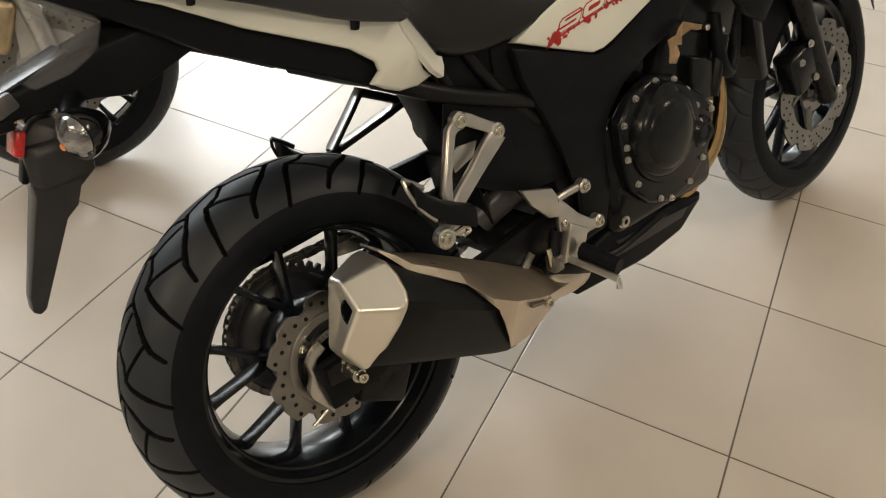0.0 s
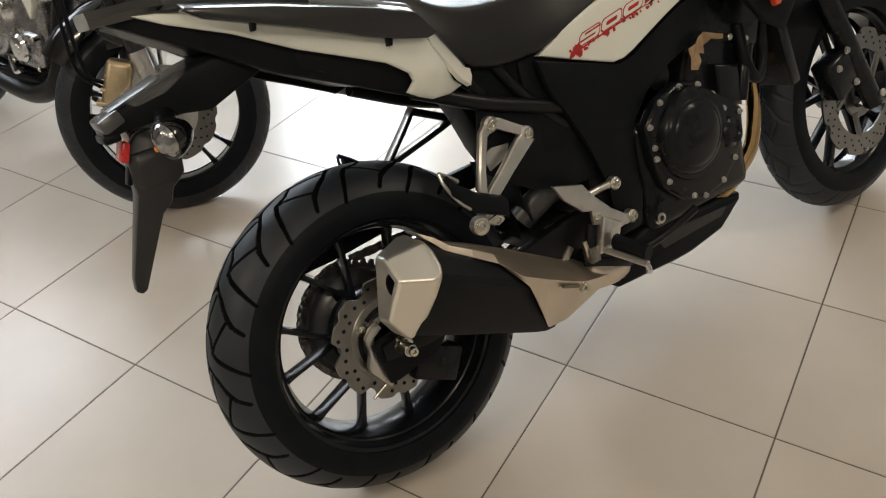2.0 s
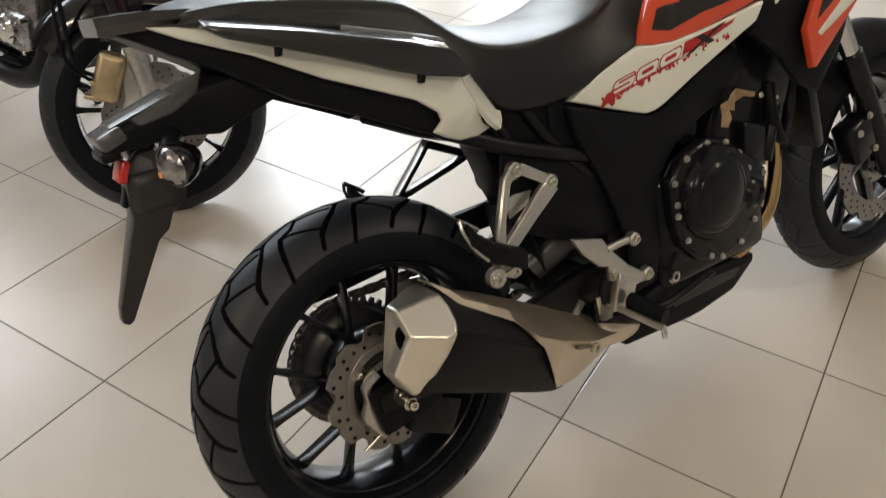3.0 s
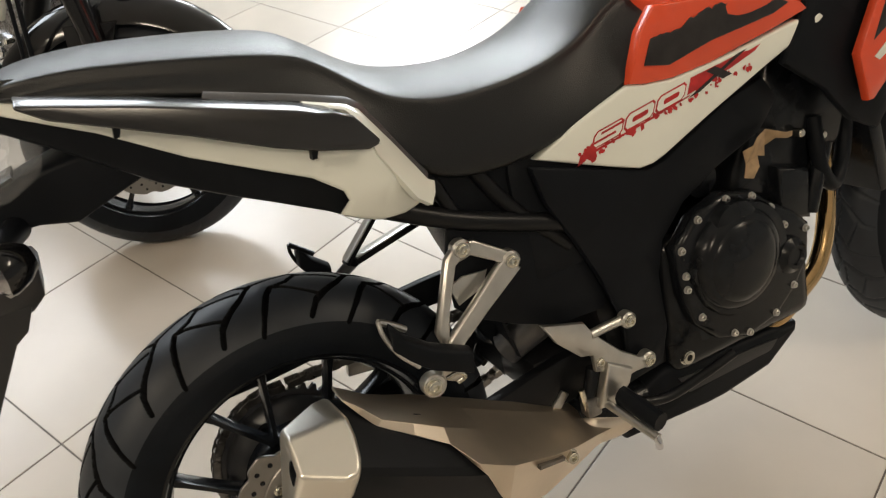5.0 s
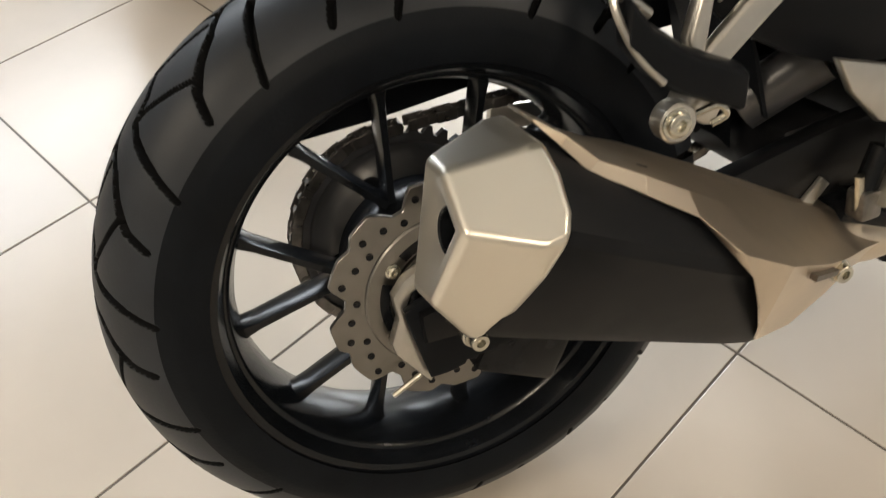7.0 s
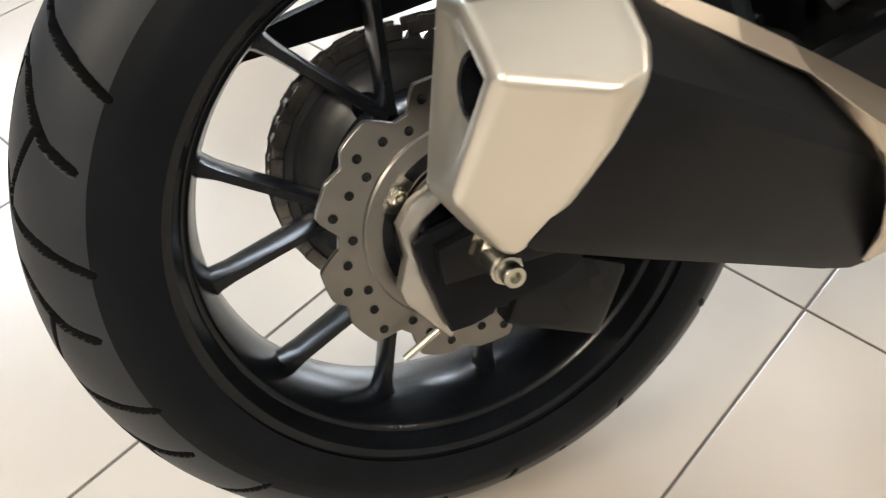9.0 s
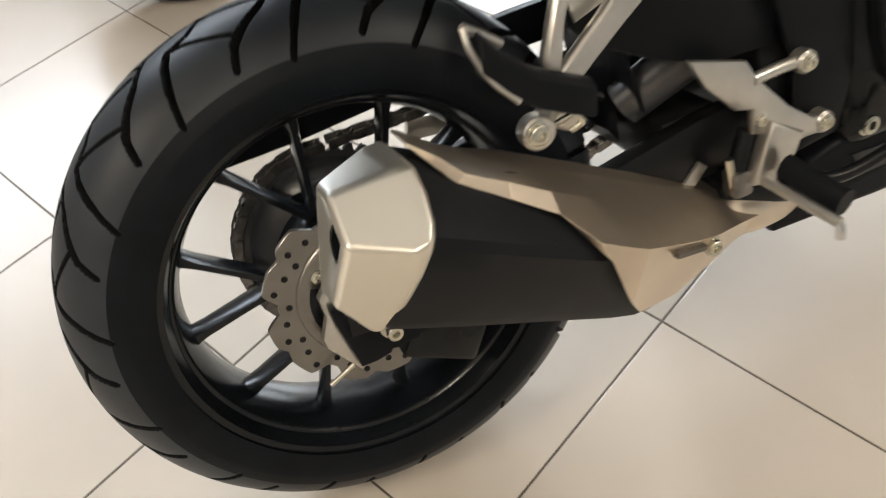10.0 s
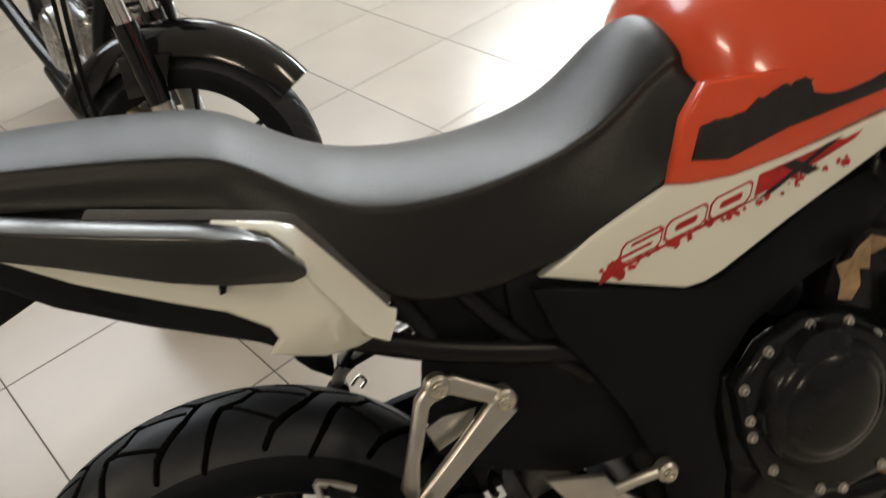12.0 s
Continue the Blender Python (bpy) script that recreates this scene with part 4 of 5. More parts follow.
def decal(outline, y, material):
    """A film on the right-hand panel: outline in (along, up) from the first letter's foot."""
    pts = [(0.484 + 0.977 * u + 0.36 * v, 0.3805 + 0.214 * u + 0.96 * v) for u, v in outline]
    return plate(pts, y - 0.0003, y, 0, lower_bend)


def chamfered(u0, u1, v0, v1, c):
    return [(u0 + c, v0), (u1 - c, v0), (u1, v0 + c), (u1, v1 - c), (u1 - c, v1), (u0 + c, v1), (u0, v1 - c), (u0, v0 + c)]


W5, H5, LINE = 0.0500, 0.0245, 0.0022
for n, digit in enumerate("500"):
    u0 = 0.0525 * n
    part("numeral_outline", decal(chamfered(u0, u0 + W5, 0, H5, 0.005), -0.1804, DECAL_RED), DECAL_RED, panels[0])
    part("numeral", decal(chamfered(u0 + LINE, u0 + W5 - LINE, LINE, H5 - LINE, 0.0045), -0.1809, WHITE), WHITE, panels[0], "white numeral " + digit)
    if digit == "0":
        part("numeral_counter", decal(chamfered(u0 + 0.012, u0 + W5 - 0.012, 0.0085, H5 - 0.0085, 0.002), -0.1814, DECAL_RED), DECAL_RED, panels[0])
    else:
        part("numeral_counter", decal([(u0 + 0.012, 0.0165), (u0 + W5, 0.0165), (u0 + W5, 0.0200), (u0 + 0.012, 0.0200)], -0.1814, DECAL_RED), DECAL_RED, panels[0])
        part("numeral_counter", decal([(u0, 0.0075), (u0 + W5 - 0.012, 0.0075), (u0 + W5 - 0.012, 0.0110), (u0, 0.0110)], -0.1814, DECAL_RED), DECAL_RED, panels[0])
part("decal_line", decal([(-0.012, -0.006), (0.04, -0.0045), (0.10, -0.004), (0.165, -0.0015), (0.165, 0.0005), (0.06, -0.001), (-0.008, -0.001)], -0.1804, DECAL_RED), DECAL_RED, panels[0])
part("decal_smear", decal([(0.160, 0.002), (0.20, 0.004), (0.235, 0.0065), (0.275, 0.012), (0.282, 0.018), (0.262, 0.0175), (0.25, 0.0215), (0.215, 0.0225), (0.160, 0.026)], -0.1804, DECAL_RED), DECAL_RED, panels[0])
part("decal_smear", decal([(-0.020, -0.012), (-0.008, -0.010), (0.004, 0.0), (-0.001, 0.012), (-0.008, 0.004), (-0.018, 0.002)], -0.1803, DECAL_RED), DECAL_RED, panels[0])
lettering("X", 0.030, (0.650, 0.4150), 12.5, 0.5, DECAL_BLACK, panels[0], 3.0, -0.1812)
rnd = random.Random(4)
spl = bmesh.new()
for k in range(60):
    t = rnd.random() ** 1.8
    x = 0.472 + 0.28 * t + rnd.uniform(-0.008, 0.008)
    z = 0.380 + 0.058 * t + rnd.uniform(-0.009, 0.003)
    r = rnd.uniform(0.001, 0.0038) * (1.5 if t < 0.1 else 1)
    verts = []
    for a in np.linspace(0, 2 * math.pi, 7, endpoint=False):
        q = r * rnd.uniform(0.4, 1.6)
        xx, zz = x + q * 1.2 * math.cos(a), z + q * 1.3 * math.sin(a)
        verts.append(spl.verts.new((xx, -0.1808 - 0.0003 * rnd.random() + lower_bend(xx, zz), zz)))
    spl.faces.new(verts)
tagged(part("paint_splash", spl, DECAL_RED, panels[0]), kind="stuff")

COVER = [(0.385, 0.388), (0.48, 0.356), (0.575, 0.325), (0.605, 0.329), (0.73, 0.383), (0.80, 0.40), (0.83, 0.36), (0.79, 0.315), (0.70, 0.285), (0.635, 0.252), (0.590, 0.205), (0.578, 0.15), (0.585, 0.06), (0.57, 0.0), (0.50, -0.012), (0.505, 0.10), (0.47, 0.19), (0.44, 0.255), (0.40, 0.33)]
both("side_cover", plate(COVER, -0.156, -0.138, 0.006, lambda x, z: 0.045 * (0.30 - z)), PLASTIC, bike, "black textured side cover")
both("side_cover_lower", plate([(0.470, 0.195), (0.575, 0.165), (0.578, 0.05), (0.56, -0.005), (0.505, -0.01), (0.50, 0.10)], -0.1500, -0.1460, 0.002, lambda x, z: 0.05 * max(0, 0.20 - z)), PLASTIC, bike)
both("inner_cover", plate([(0.225, 0.405), (0.285, 0.350), (0.44, 0.285), (0.53, 0.25), (0.50, 0.40), (0.40, 0.42)], -0.124, -0.116, 0.002), PLASTIC, bike)
part("air_box", block(0.36, 0.62, -0.135, 0.135, 0.20, 0.40, 0.02), PLASTIC, bike)
part("frame_spar", plate([(0.50, -0.02), (0.60, -0.02), (0.62, 0.12), (0.60, 0.24), (0.50, 0.24), (0.47, 0.12)], -0.125, 0.125, 0.01), FRAME, bike)
for s in (-1, 1):
    part("subframe_tube", tube([(0.60, s * 0.13, 0.22), (0.44, s * 0.135, 0.285), (0.28, s * 0.135, 0.345), (0.15, s * 0.12, 0.41)], 0.014, 12), FRAME, bike)
    part("subframe_stay", tube([(0.44, s * 0.13, 0.25), (0.36, s * 0.13, 0.335), (0.30, s * 0.125, 0.43)], 0.011, 12), FRAME, bike)
    part("subframe_stay", tube([(0.28, s * 0.13, 0.34), (0.25, s * 0.125, 0.42)], 0.010, 12), FRAME, bike)
    part("frame_tube", tube([(0.50, s * 0.11, 0.33), (0.56, s * 0.115, 0.30), (0.90, s * 0.12, 0.46), (1.10, s * 0.08, 0.58)], 0.018, 12), FRAME, bike)
part("shock_absorber", tube([(0.44, 0, 0.30), (0.40, 0, 0.02)], 0.022, 14), ENGINE, bike)
spring = bmesh.new()
tube([(0.435 - 0.0009 * k * 1.6 + 0.034 * math.cos(k * 0.7), 0.034 * math.sin(k * 0.7), 0.28 - k * 0.0038) for k in range(60)], 0.0055, 8, 2, bm=spring)
part("shock_spring", spring, FRAME, bike)
part("inner_fender", loft([[(x, y, z) for y in (-0.085, 0.03)] + [(x - 0.006, y, z + 0.006) for y in (0.03, -0.085)] for x, z in ((0.352, 0.08), (0.336, 0.15), (0.318, 0.205))]), PLASTIC, bike)
part("inner_guard", plate([(0.258, 0.338), (0.300, 0.332), (0.46, 0.262), (0.50, 0.20), (0.48, 0.13), (0.40, 0.135), (0.33, 0.165), (0.27, 0.200), (0.246, 0.225), (0.246, 0.29)], -0.134, -0.124, 0.003), PLASTIC, bike, "black plastic guard behind the hanger")
part("rear_inner_guard", plate([(0.274, 0.345), (0.290, 0.300), (0.302, 0.262), (0.314, 0.228), (0.340, 0.170), (0.40, 0.17), (0.44, 0.30), (0.36, 0.36)], -0.052, 0.03, 0.004), PLASTIC, bike)
part("label_tab", plate([(0.240, 0.262), (0.262, 0.270), (0.300, 0.266), (0.289, 0.244), (0.249, 0.231)], -0.141, -0.137, 0.001), FORK, bike, "pale grey label on the inner guard")

# passenger foot rests with their hangers, both sides
for s in (-1, 1):
    def P3(x, y, z):
        return (x, s * abs(y), z)
    b1, b2, low = (0.2636, 0.152, 0.3132), (0.3296, 0.157, 0.2737), (0.208, 0.172, 0.190)
    # Black on the far side stands in for aluminium in shade.
    mat_h = ALU if s < 0 else FRAME
    if s < 0:
        lean_out = lambda x, z: -0.18 * max(0, 0.313 - z)
        hanger = part("footrest_hanger", plate([(0.258, 0.324), (0.237, 0.307), (0.217, 0.264), (0.196, 0.220), (0.201, 0.197), (0.213, 0.208), (0.224, 0.242), (0.250, 0.295), (0.268, 0.305)], -0.156, -0.142, 0.005, lean_out, 3), mat_h, bike, "cast aluminium footrest hanger")
        part("hanger_leg", plate([(0.341, 0.260), (0.277, 0.222), (0.230, 0.192), (0.218, 0.173), (0.201, 0.195), (0.212, 0.207), (0.261, 0.241), (0.303, 0.272), (0.316, 0.280)], -0.1555, -0.1425, 0.004, lean_out, 3), mat_h, hanger)
        part("hanger_bar", plate([(0.258, 0.324), (0.284, 0.319), (0.332, 0.286), (0.344, 0.270), (0.329, 0.264), (0.305, 0.282), (0.274, 0.301), (0.257, 0.298)], -0.1545, -0.1435, 0.003, lean_out, 3), mat_h, hanger)
        for b in (b1, b2):
            part("hanger_boss", drum(0.0142, -0.140, -b[1] - 0.006, (b[0], 0, b[2]), 28, 0.003), mat_h, hanger)
            bolt("hanger_bolt", (b[0], -b[1] - 0.0055, b[2]), hanger, 0.0080, 0.005)
    else:
        def far_leg(name, rail, wide, material, parent, label="", shift=0.0, y0=0.104, y1=0.124):
            """A flat leg along a line of x and z."""
            p = [Vector((x, 0, z + shift)) for x, z in rail]
            n = Vector((p[-1].z - p[0].z, 0, p[0].x - p[-1].x)).normalized() * wide / 2
            if n.z < 0:
                n = -n
            out = [q + n for q in p] + [q - n for q in p[::-1]]
            return part(name, plate([(q.x, q.z) for q in out], y0, y1, 0.002), material, parent, label)
        LEG_A, LEG_B = [(0.262, 0.330), (0.233, 0.300), (0.178, 0.247)], [(0.345, 0.282), (0.308, 0.272), (0.196, 0.247)]
        hanger = far_leg("footrest_hanger", LEG_A, 0.009, mat_h, bike, "aluminium footrest hanger, coloured black for its shaded side")
        far_leg("hanger_leg", LEG_B, 0.010, mat_h, hanger)
        # Bright strips put the window light on the leg edges into the material.
        far_leg("lit_edge_strip", LEG_A, 0.0035, ALU, hanger, "bright strip for the window-lit edge", 0.006, 0.103, 0.126)
        far_leg("lit_edge_strip", LEG_B, 0.0025, ALU, hanger, "bright strip for the window-lit edge", 0.007, 0.103, 0.126)
        part("hanger_bar", tube([(0.262, 0.114, 0.328), (0.345, 0.114, 0.285)], 0.008, 10, 2), mat_h, hanger)
        part("hanger_foot", tube([(0.192, 0.114, 0.247), (0.178, 0.150, 0.220), (0.170, 0.186, 0.190)], 0.010, 10, 4), mat_h, hanger)
    if s < 0:
        part("hanger_foot", block(0.183, 0.217, -0.192, -0.160, 0.156, 0.202, 0.006, 2, about((0.2, 0, 0.17), 0, 30)), mat_h, hanger)
    part("peg_pivot", revolve([(1e-4, s * 0.188), (0.0155, s * 0.188), (0.0165, s * 0.191), (0.0165, s * 0.204), (0.0145, s * 0.206), (1e-4, s * 0.206)], 28, (0.166, 0, 0.170)), mat_h, hanger)
    bolt("peg_bolt", (0.163, s * 0.2055, 0.171), hanger, 0.0098, 0.007, side=s)
    part("peg_clip", tube([P3(0.186, 0.197, 0.170), P3(0.201, 0.205, 0.176), P3(0.209, 0.205, 0.166), P3(0.199, 0.2, 0.159)], 0.003, 8), STEEL, hanger)
    frame_pts = [P3(0.116, 0.197, 0.282), P3(0.117, 0.203, 0.264), P3(0.128, 0.208, 0.236), P3(0.150, 0.209, 0.208)]
    part("peg_frame", tube(frame_pts, 0.0032, 8, 5), mat_h, hanger)
    part("peg_frame", tube([P3(0.116, 0.197, 0.282), P3(0.135, 0.192, 0.268), P3(0.150, 0.19, 0.255)], 0.0045, 8, 4), mat_h, hanger)
    pad = loft([[P3(x + dx, y, z + dz) for dx, y, dz in ((0.0, 0.212, -0.018), (0.0, 0.190, -0.022), (0.004, 0.184, 0.008), (0.006, 0.196, 0.017), (0.004, 0.212, 0.011))] for x, z in ((0.121, 0.262), (0.138, 0.238), (0.168, 0.213), (0.198, 0.197), (0.222, 0.185))[: 5 if s < 0 else 3]])
    part("peg_rubber", soften(pad, 0.004), PLASTIC, hanger)

# rider's foot rest, heel guard, brake pedal
guard = plate([(0.352, 0.164), (0.421, 0.141), (0.435, 0.117), (0.476, 0.071), (0.507, 0.047), (0.529, 0.043), (0.537, 0.034), (0.530, 0.023), (0.498, 0.025), (0.472, 0.022), (0.447, 0.048), (0.428, 0.055), (0.427, 0.084), (0.407, 0.090), (0.371, 0.128)], -0.168, -0.157, 0.003)
fr = part("heel_guard", guard, ALU, bike, "cast aluminium heel guard and footrest bracket")
part("bracket_arm", tube([(0.430, -0.163, 0.116), (0.462, -0.161, 0.116), (0.497, -0.158, 0.114)], 0.0075, 10, 4), ALU, fr)
for x, z in ((0.498, 0.1135), (0.524, 0.0345)):
    part("bracket_boss", drum(0.0130, -0.170, -0.150, (x, 0, z), 28, 0.003), ALU, fr)
    bolt("bracket_bolt", (x, -0.1695, z), fr, 0.0075, 0.005)
part("bracket_block", plate([(0.445, 0.067), (0.487, 0.040), (0.478, 0.018), (0.448, -0.008), (0.420, -0.002)], -0.178, -0.158, 0.005, None, 3), ALU, fr)
bolt("bracket_bolt", (0.437, -0.168, 0.069), fr, 0.006, 0.005)
part("master_cylinder", tube([(0.435, -0.15, 0.052), (0.418, -0.15, 0.005)], 0.012, 14), ENGINE, fr)
part("master_clevis", block(0.405, 0.430, -0.165, -0.14, -0.02, 0.012, 0.004, 2), CHAIN, fr)
part("peg_bar", tube([(0.432, -0.170, 0.003), (0.437, -0.225, -0.004), (0.443, -0.276, -0.012)], 0.0065, 12), ALU, fr)
rubber = tube([(0.450, -0.190, 0.016), (0.455, -0.228, 0.008), (0.460, -0.264, 0.000)], 0.0135, 10, 5, 1.2)
part("peg_rubber", rubber, PLASTIC, fr)
part("peg_feeler", tube([(0.443, -0.272, -0.010), (0.444, -0.275, -0.020), (0.444, -0.275, -0.030)], 0.0055, 10), CHROME, fr, "polished peg feeler")
part("brake_pedal", tube([(0.462, -0.175, -0.012), (0.53, -0.185, -0.03), (0.60, -0.19, -0.02), (0.66, -0.20, 0.0)], 0.008, 12), FRAME, fr)
part("pedal_spring", tube([(0.41, -0.155, -0.01), (0.405, -0.155, 0.03)], 0.005, 10), STEEL, fr)
bolt("frame_bolt", (0.616, -0.140, -0.012), bike, 0.0115, 0.008)
part("stay_plate", plate([(0.33, -0.035), (0.39, 0.02), (0.40, 0.01), (0.345, -0.045)], -0.125, -0.118, 0.002), ALU, bike)
bolt("stay_bolt", (0.352, -0.127, -0.028), bike, 0.008, 0.006)
part("shock_reservoir", tube([(0.405, -0.092, 0.135), (0.375, -0.07, 0.11), (0.345, -0.05, 0.085)], 0.027, 20), HUB, bike, "dark grey cylinder beside the shock absorber")
part("side_stand", tube([(0.55, 0.12, -0.06), (0.50, 0.20, -0.20), (0.48, 0.23, -0.233)], 0.012, 10), FRAME, bike)

# engine
eng = part("engine", block(0.585, 0.90, -0.145, 0.145, -0.045, 0.20, 0.03, 3), ENGINE, bike, "black twin-cylinder engine")
CASE = [(0.596, 0.19), (0.637, 0.231), (0.697, 0.249), (0.752, 0.236), (0.79, 0.205), (0.84, 0.17), (0.868, 0.142), (0.862, 0.08), (0.832, 0.040), (0.786, 0.002), (0.722, -0.010), (0.66, 0.012), (0.618, 0.055), (0.600, 0.11)]
part("clutch_cover", plate(CASE, -0.172, -0.14, 0.010, None, 3), ENGINE, eng)
part("clutch_dome", revolve([(1e-4, -0.208), (0.03, -0.2075), (0.052, -0.204), (0.064, -0.199), (0.0655, -0.197), (0.074, -0.195), (0.081, -0.187), (0.084, -0.170), (1e-4, -0.17)], 64, (0.702, 0, 0.142)), ENGINE, eng)
part("dome_step", revolve([(0.070, -0.186), (0.090, -0.184), (0.094, -0.178), (0.094, -0.17), (0.070, -0.17)], 64, (0.712, 0, 0.138)), ENGINE, eng)
part("timing_cap", revolve([(1e-4, -0.190), (0.012, -0.190), (0.014, -0.194), (0.020, -0.194), (0.022, -0.190), (0.030, -0.184), (0.032, -0.17), (1e-4, -0.17)], 40, (0.812, 0, 0.106)), ENGINE, eng)
part("oil_cap", revolve([(1e-4, -0.184), (0.016, -0.184), (0.018, -0.180), (0.018, -0.17), (1e-4, -0.17)], 24, (0.63, 0, 0.140)), ENGINE, eng)
for x, z in ((0.604, 0.188), (0.64, 0.226), (0.697, 0.24), (0.748, 0.228), (0.784, 0.197), (0.81, 0.158), (0.856, 0.136), (0.607, 0.122), (0.629, 0.066), (0.690, 0.012), (0.722, 0.0), (0.78, 0.012), (0.823, 0.046), (0.607, 0.145)):
    bolt("case_bolt", (x, -0.171, z), eng, 0.0052, 0.006, ALU)
part("cylinder", block(0.74, 0.93, -0.135, 0.135, 0.18, 0.36, 0.02, 3, about((0.83, 0, 0.2), 0, 22)), ENGINE, eng)
part("cylinder_head", block(0.75, 0.96, -0.14, 0.14, 0.28, 0.42, 0.02, 3, about((0.83, 0, 0.2), 0, 22)), ENGINE, eng)
part("cylinder_cover", plate([(0.823, 0.247), (0.89, 0.225), (0.888, 0.139), (0.818, 0.163)], -0.158, -0.12, 0.008, None, 3), ENGINE, eng)
part("coolant_tube", tube([(0.931, -0.15, 0.257), (0.9, -0.152, 0.181), (0.891, -0.15, 0.149)], 0.0135, 16), ENGINE, eng)
part("cover_lobe", revolve([(1e-4, -0.196), (0.030, -0.195), (0.042, -0.189), (0.046, -0.17), (1e-4, -0.17)], 48, (0.700, 0, 0.195)), ENGINE, eng)
part("starter", tube([(0.70, -0.12, 0.262), (0.70, 0.1, 0.262)], 0.03, 20), ENGINE, eng)
part("water_pipe", tube([(0.92, -0.14, 0.30), (0.915, -0.155, 0.22), (0.95, -0.15, 0.18), (1.0, -0.13, 0.24), (1.02, -0.12, 0.4)], 0.013, 12), PLASTIC, eng)
part("throttle_body", block(0.62, 0.74, -0.12, 0.12, 0.29, 0.36, 0.012), ENGINE, eng)
for x, z in ((0.878, 0.287), (0.925, 0.27)):
    part("head_stud", drum(0.007, -0.158, -0.14, (x, 0, z), 12), STEEL, eng)
pts = [(0.734, 0.262), (0.742, 0.282), (0.737, 0.303), (0.752, 0.309), (0.764, 0.318), (0.790, 0.322), (0.818, 0.310), (0.846, 0.302), (0.852, 0.291), (0.826, 0.297), (0.804, 0.304), (0.792, 0.294), (0.788, 0.279), (0.774, 0.284), (0.764, 0.271), (0.749, 0.257)]
part("paper_tape", plate(pts, -0.171, -0.1695, 0.0003, lambda x, z: 0.006 * math.sin(x * 90) + 0.005 * math.cos(z * 130)), TAPE, eng, "torn brown paper tape")
for s in (-1, 1):
    part("exhaust_header", tube([(0.93, s * 0.075, 0.33), (1.0, s * 0.075, 0.27), (1.010, s * 0.080, 0.16), (0.972, s * 0.108, 0.08), (0.935, s * 0.118, 0.022), (0.885, s * 0.118, -0.014), (0.835, s * 0.112, -0.048), (0.75, s * 0.06, -0.09), (0.60, -0.05, -0.10)], 0.0165, 18, 7), PIPE, eng, "straw-coloured stainless header pipe")
part("belly_guard", plate([(0.872, -0.058), (0.868, -0.075), (0.80, -0.118), (0.70, -0.130), (0.66, -0.130), (0.49, -0.118), (0.478, -0.08), (0.505, -0.045), (0.60, -0.020), (0.70, -0.042), (0.80, -0.048)], -0.132, 0.132, 0.012, None, 3), PLASTIC, bike, "black belly guard")
both("guard_recess", plate([(0.60, -0.05), (0.82, -0.068), (0.80, -0.085), (0.62, -0.085)], -0.1345, -0.131, 0.001), PLASTIC_GREY, bike)

# front: radiator, shrouds, fork, wheel
part("radiator", block(1.03, 1.06, -0.15, 0.15, 0.12, 0.44, 0.006, 2, about((1.04, 0, 0.28), 0, -12)), ENGINE, bike)
both("front_cowl", plate([(0.80, 0.42), (0.88, 0.36), (0.93, 0.30), (0.985, 0.27), (1.06, 0.36), (1.12, 0.50), (1.20, 0.62), (1.12, 0.72), (0.98, 0.66), (0.86, 0.52)], -0.205, -0.185, 0.008, lambda x, z: -0.05 * max(0, x - 0.9)), PLASTIC, bike, "black front side cowl")
both("shroud", plate([(0.918, 0.405), (0.935, 0.330), (0.945, 0.330), (1.10, 0.462), (1.16, 0.52), (1.18, 0.60), (1.08, 0.60), (0.975, 0.512)], -0.232, -0.214, 0.005, lambda x, z: -0.05 * max(0, x - 0.9)), RED, bike, "red radiator shroud with a white flash")
part("shroud_flash", plate([(0.945, 0.395), (0.955, 0.388), (1.11, 0.462), (1.13, 0.50), (1.06, 0.475)], -0.2335, -0.2315, 0.0008, lambda x, z: -0.05 * max(0, x - 0.9)), WHITE, bike)
part("shroud_decal", plate([(0.945, 0.42), (1.04, 0.475), (1.05, 0.53), (0.985, 0.505)], -0.2335, -0.2315, 0.0008, lambda x, z: -0.05 * max(0, x - 0.9)), DECAL_BLACK, bike)
FAX = Vector((-0.447, 0, 0.894))
fc = Vector((1.422, -0.004, -0.010))
for s in (-1, 1):
    o = Vector((fc.x - 0.012, s * 0.098, fc.z))
    leg = part("fork_leg", tube([o + FAX * t for t in (-0.03, 0.1, 0.33)], (0.024, 0.027), 20, 3), ENGINE, bike, "black front fork leg")
    part("stanchion", tube([o + FAX * t for t in (0.33, 0.55, 0.80)], 0.0205, 20, 3), CHROME, leg)
    part("fork_bolt", drum(0.010, o.y + s * 0.026, o.y + s * 0.032, (o.x + 0.012, 0, o.z), 16), ALU, leg)
part("fork_bridge", block(1.15, 1.21, -0.13, 0.13, 0.50, 0.54, 0.01, 2, about((1.18, 0, 0.52), 0, -26)), ENGINE, bike)
fw = part("front_wheel", revolve([(0.012, -0.055), (0.030, -0.055), (0.045, -0.04), (0.05, 0.0), (0.045, 0.04), (0.030, 0.055), (0.012, 0.055)], 48, fc), RIM, bike, "black cast front wheel")
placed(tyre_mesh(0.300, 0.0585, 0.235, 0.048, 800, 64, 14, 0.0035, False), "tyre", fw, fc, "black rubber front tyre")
part("rim", rim_bm(fc, 0.2265, 0.043, 0.195), RIM, fw)
for k in range(5):
    apex = radians(90 + 72 * k)
    for s in (-1, 1):
        part("spoke", spoke_bm(fc, 0.046, apex + s * 0.1, 0.198, apex + s * radians(15), 0.016, 0.018, 0.026, 0.024), RIM, fw)
fd = part("brake_disc", wave_disc_bm(fc, 0.160, 0.108, -0.066, 0.005, 10, 0.013), DISC, bike, "scalloped steel brake disc")
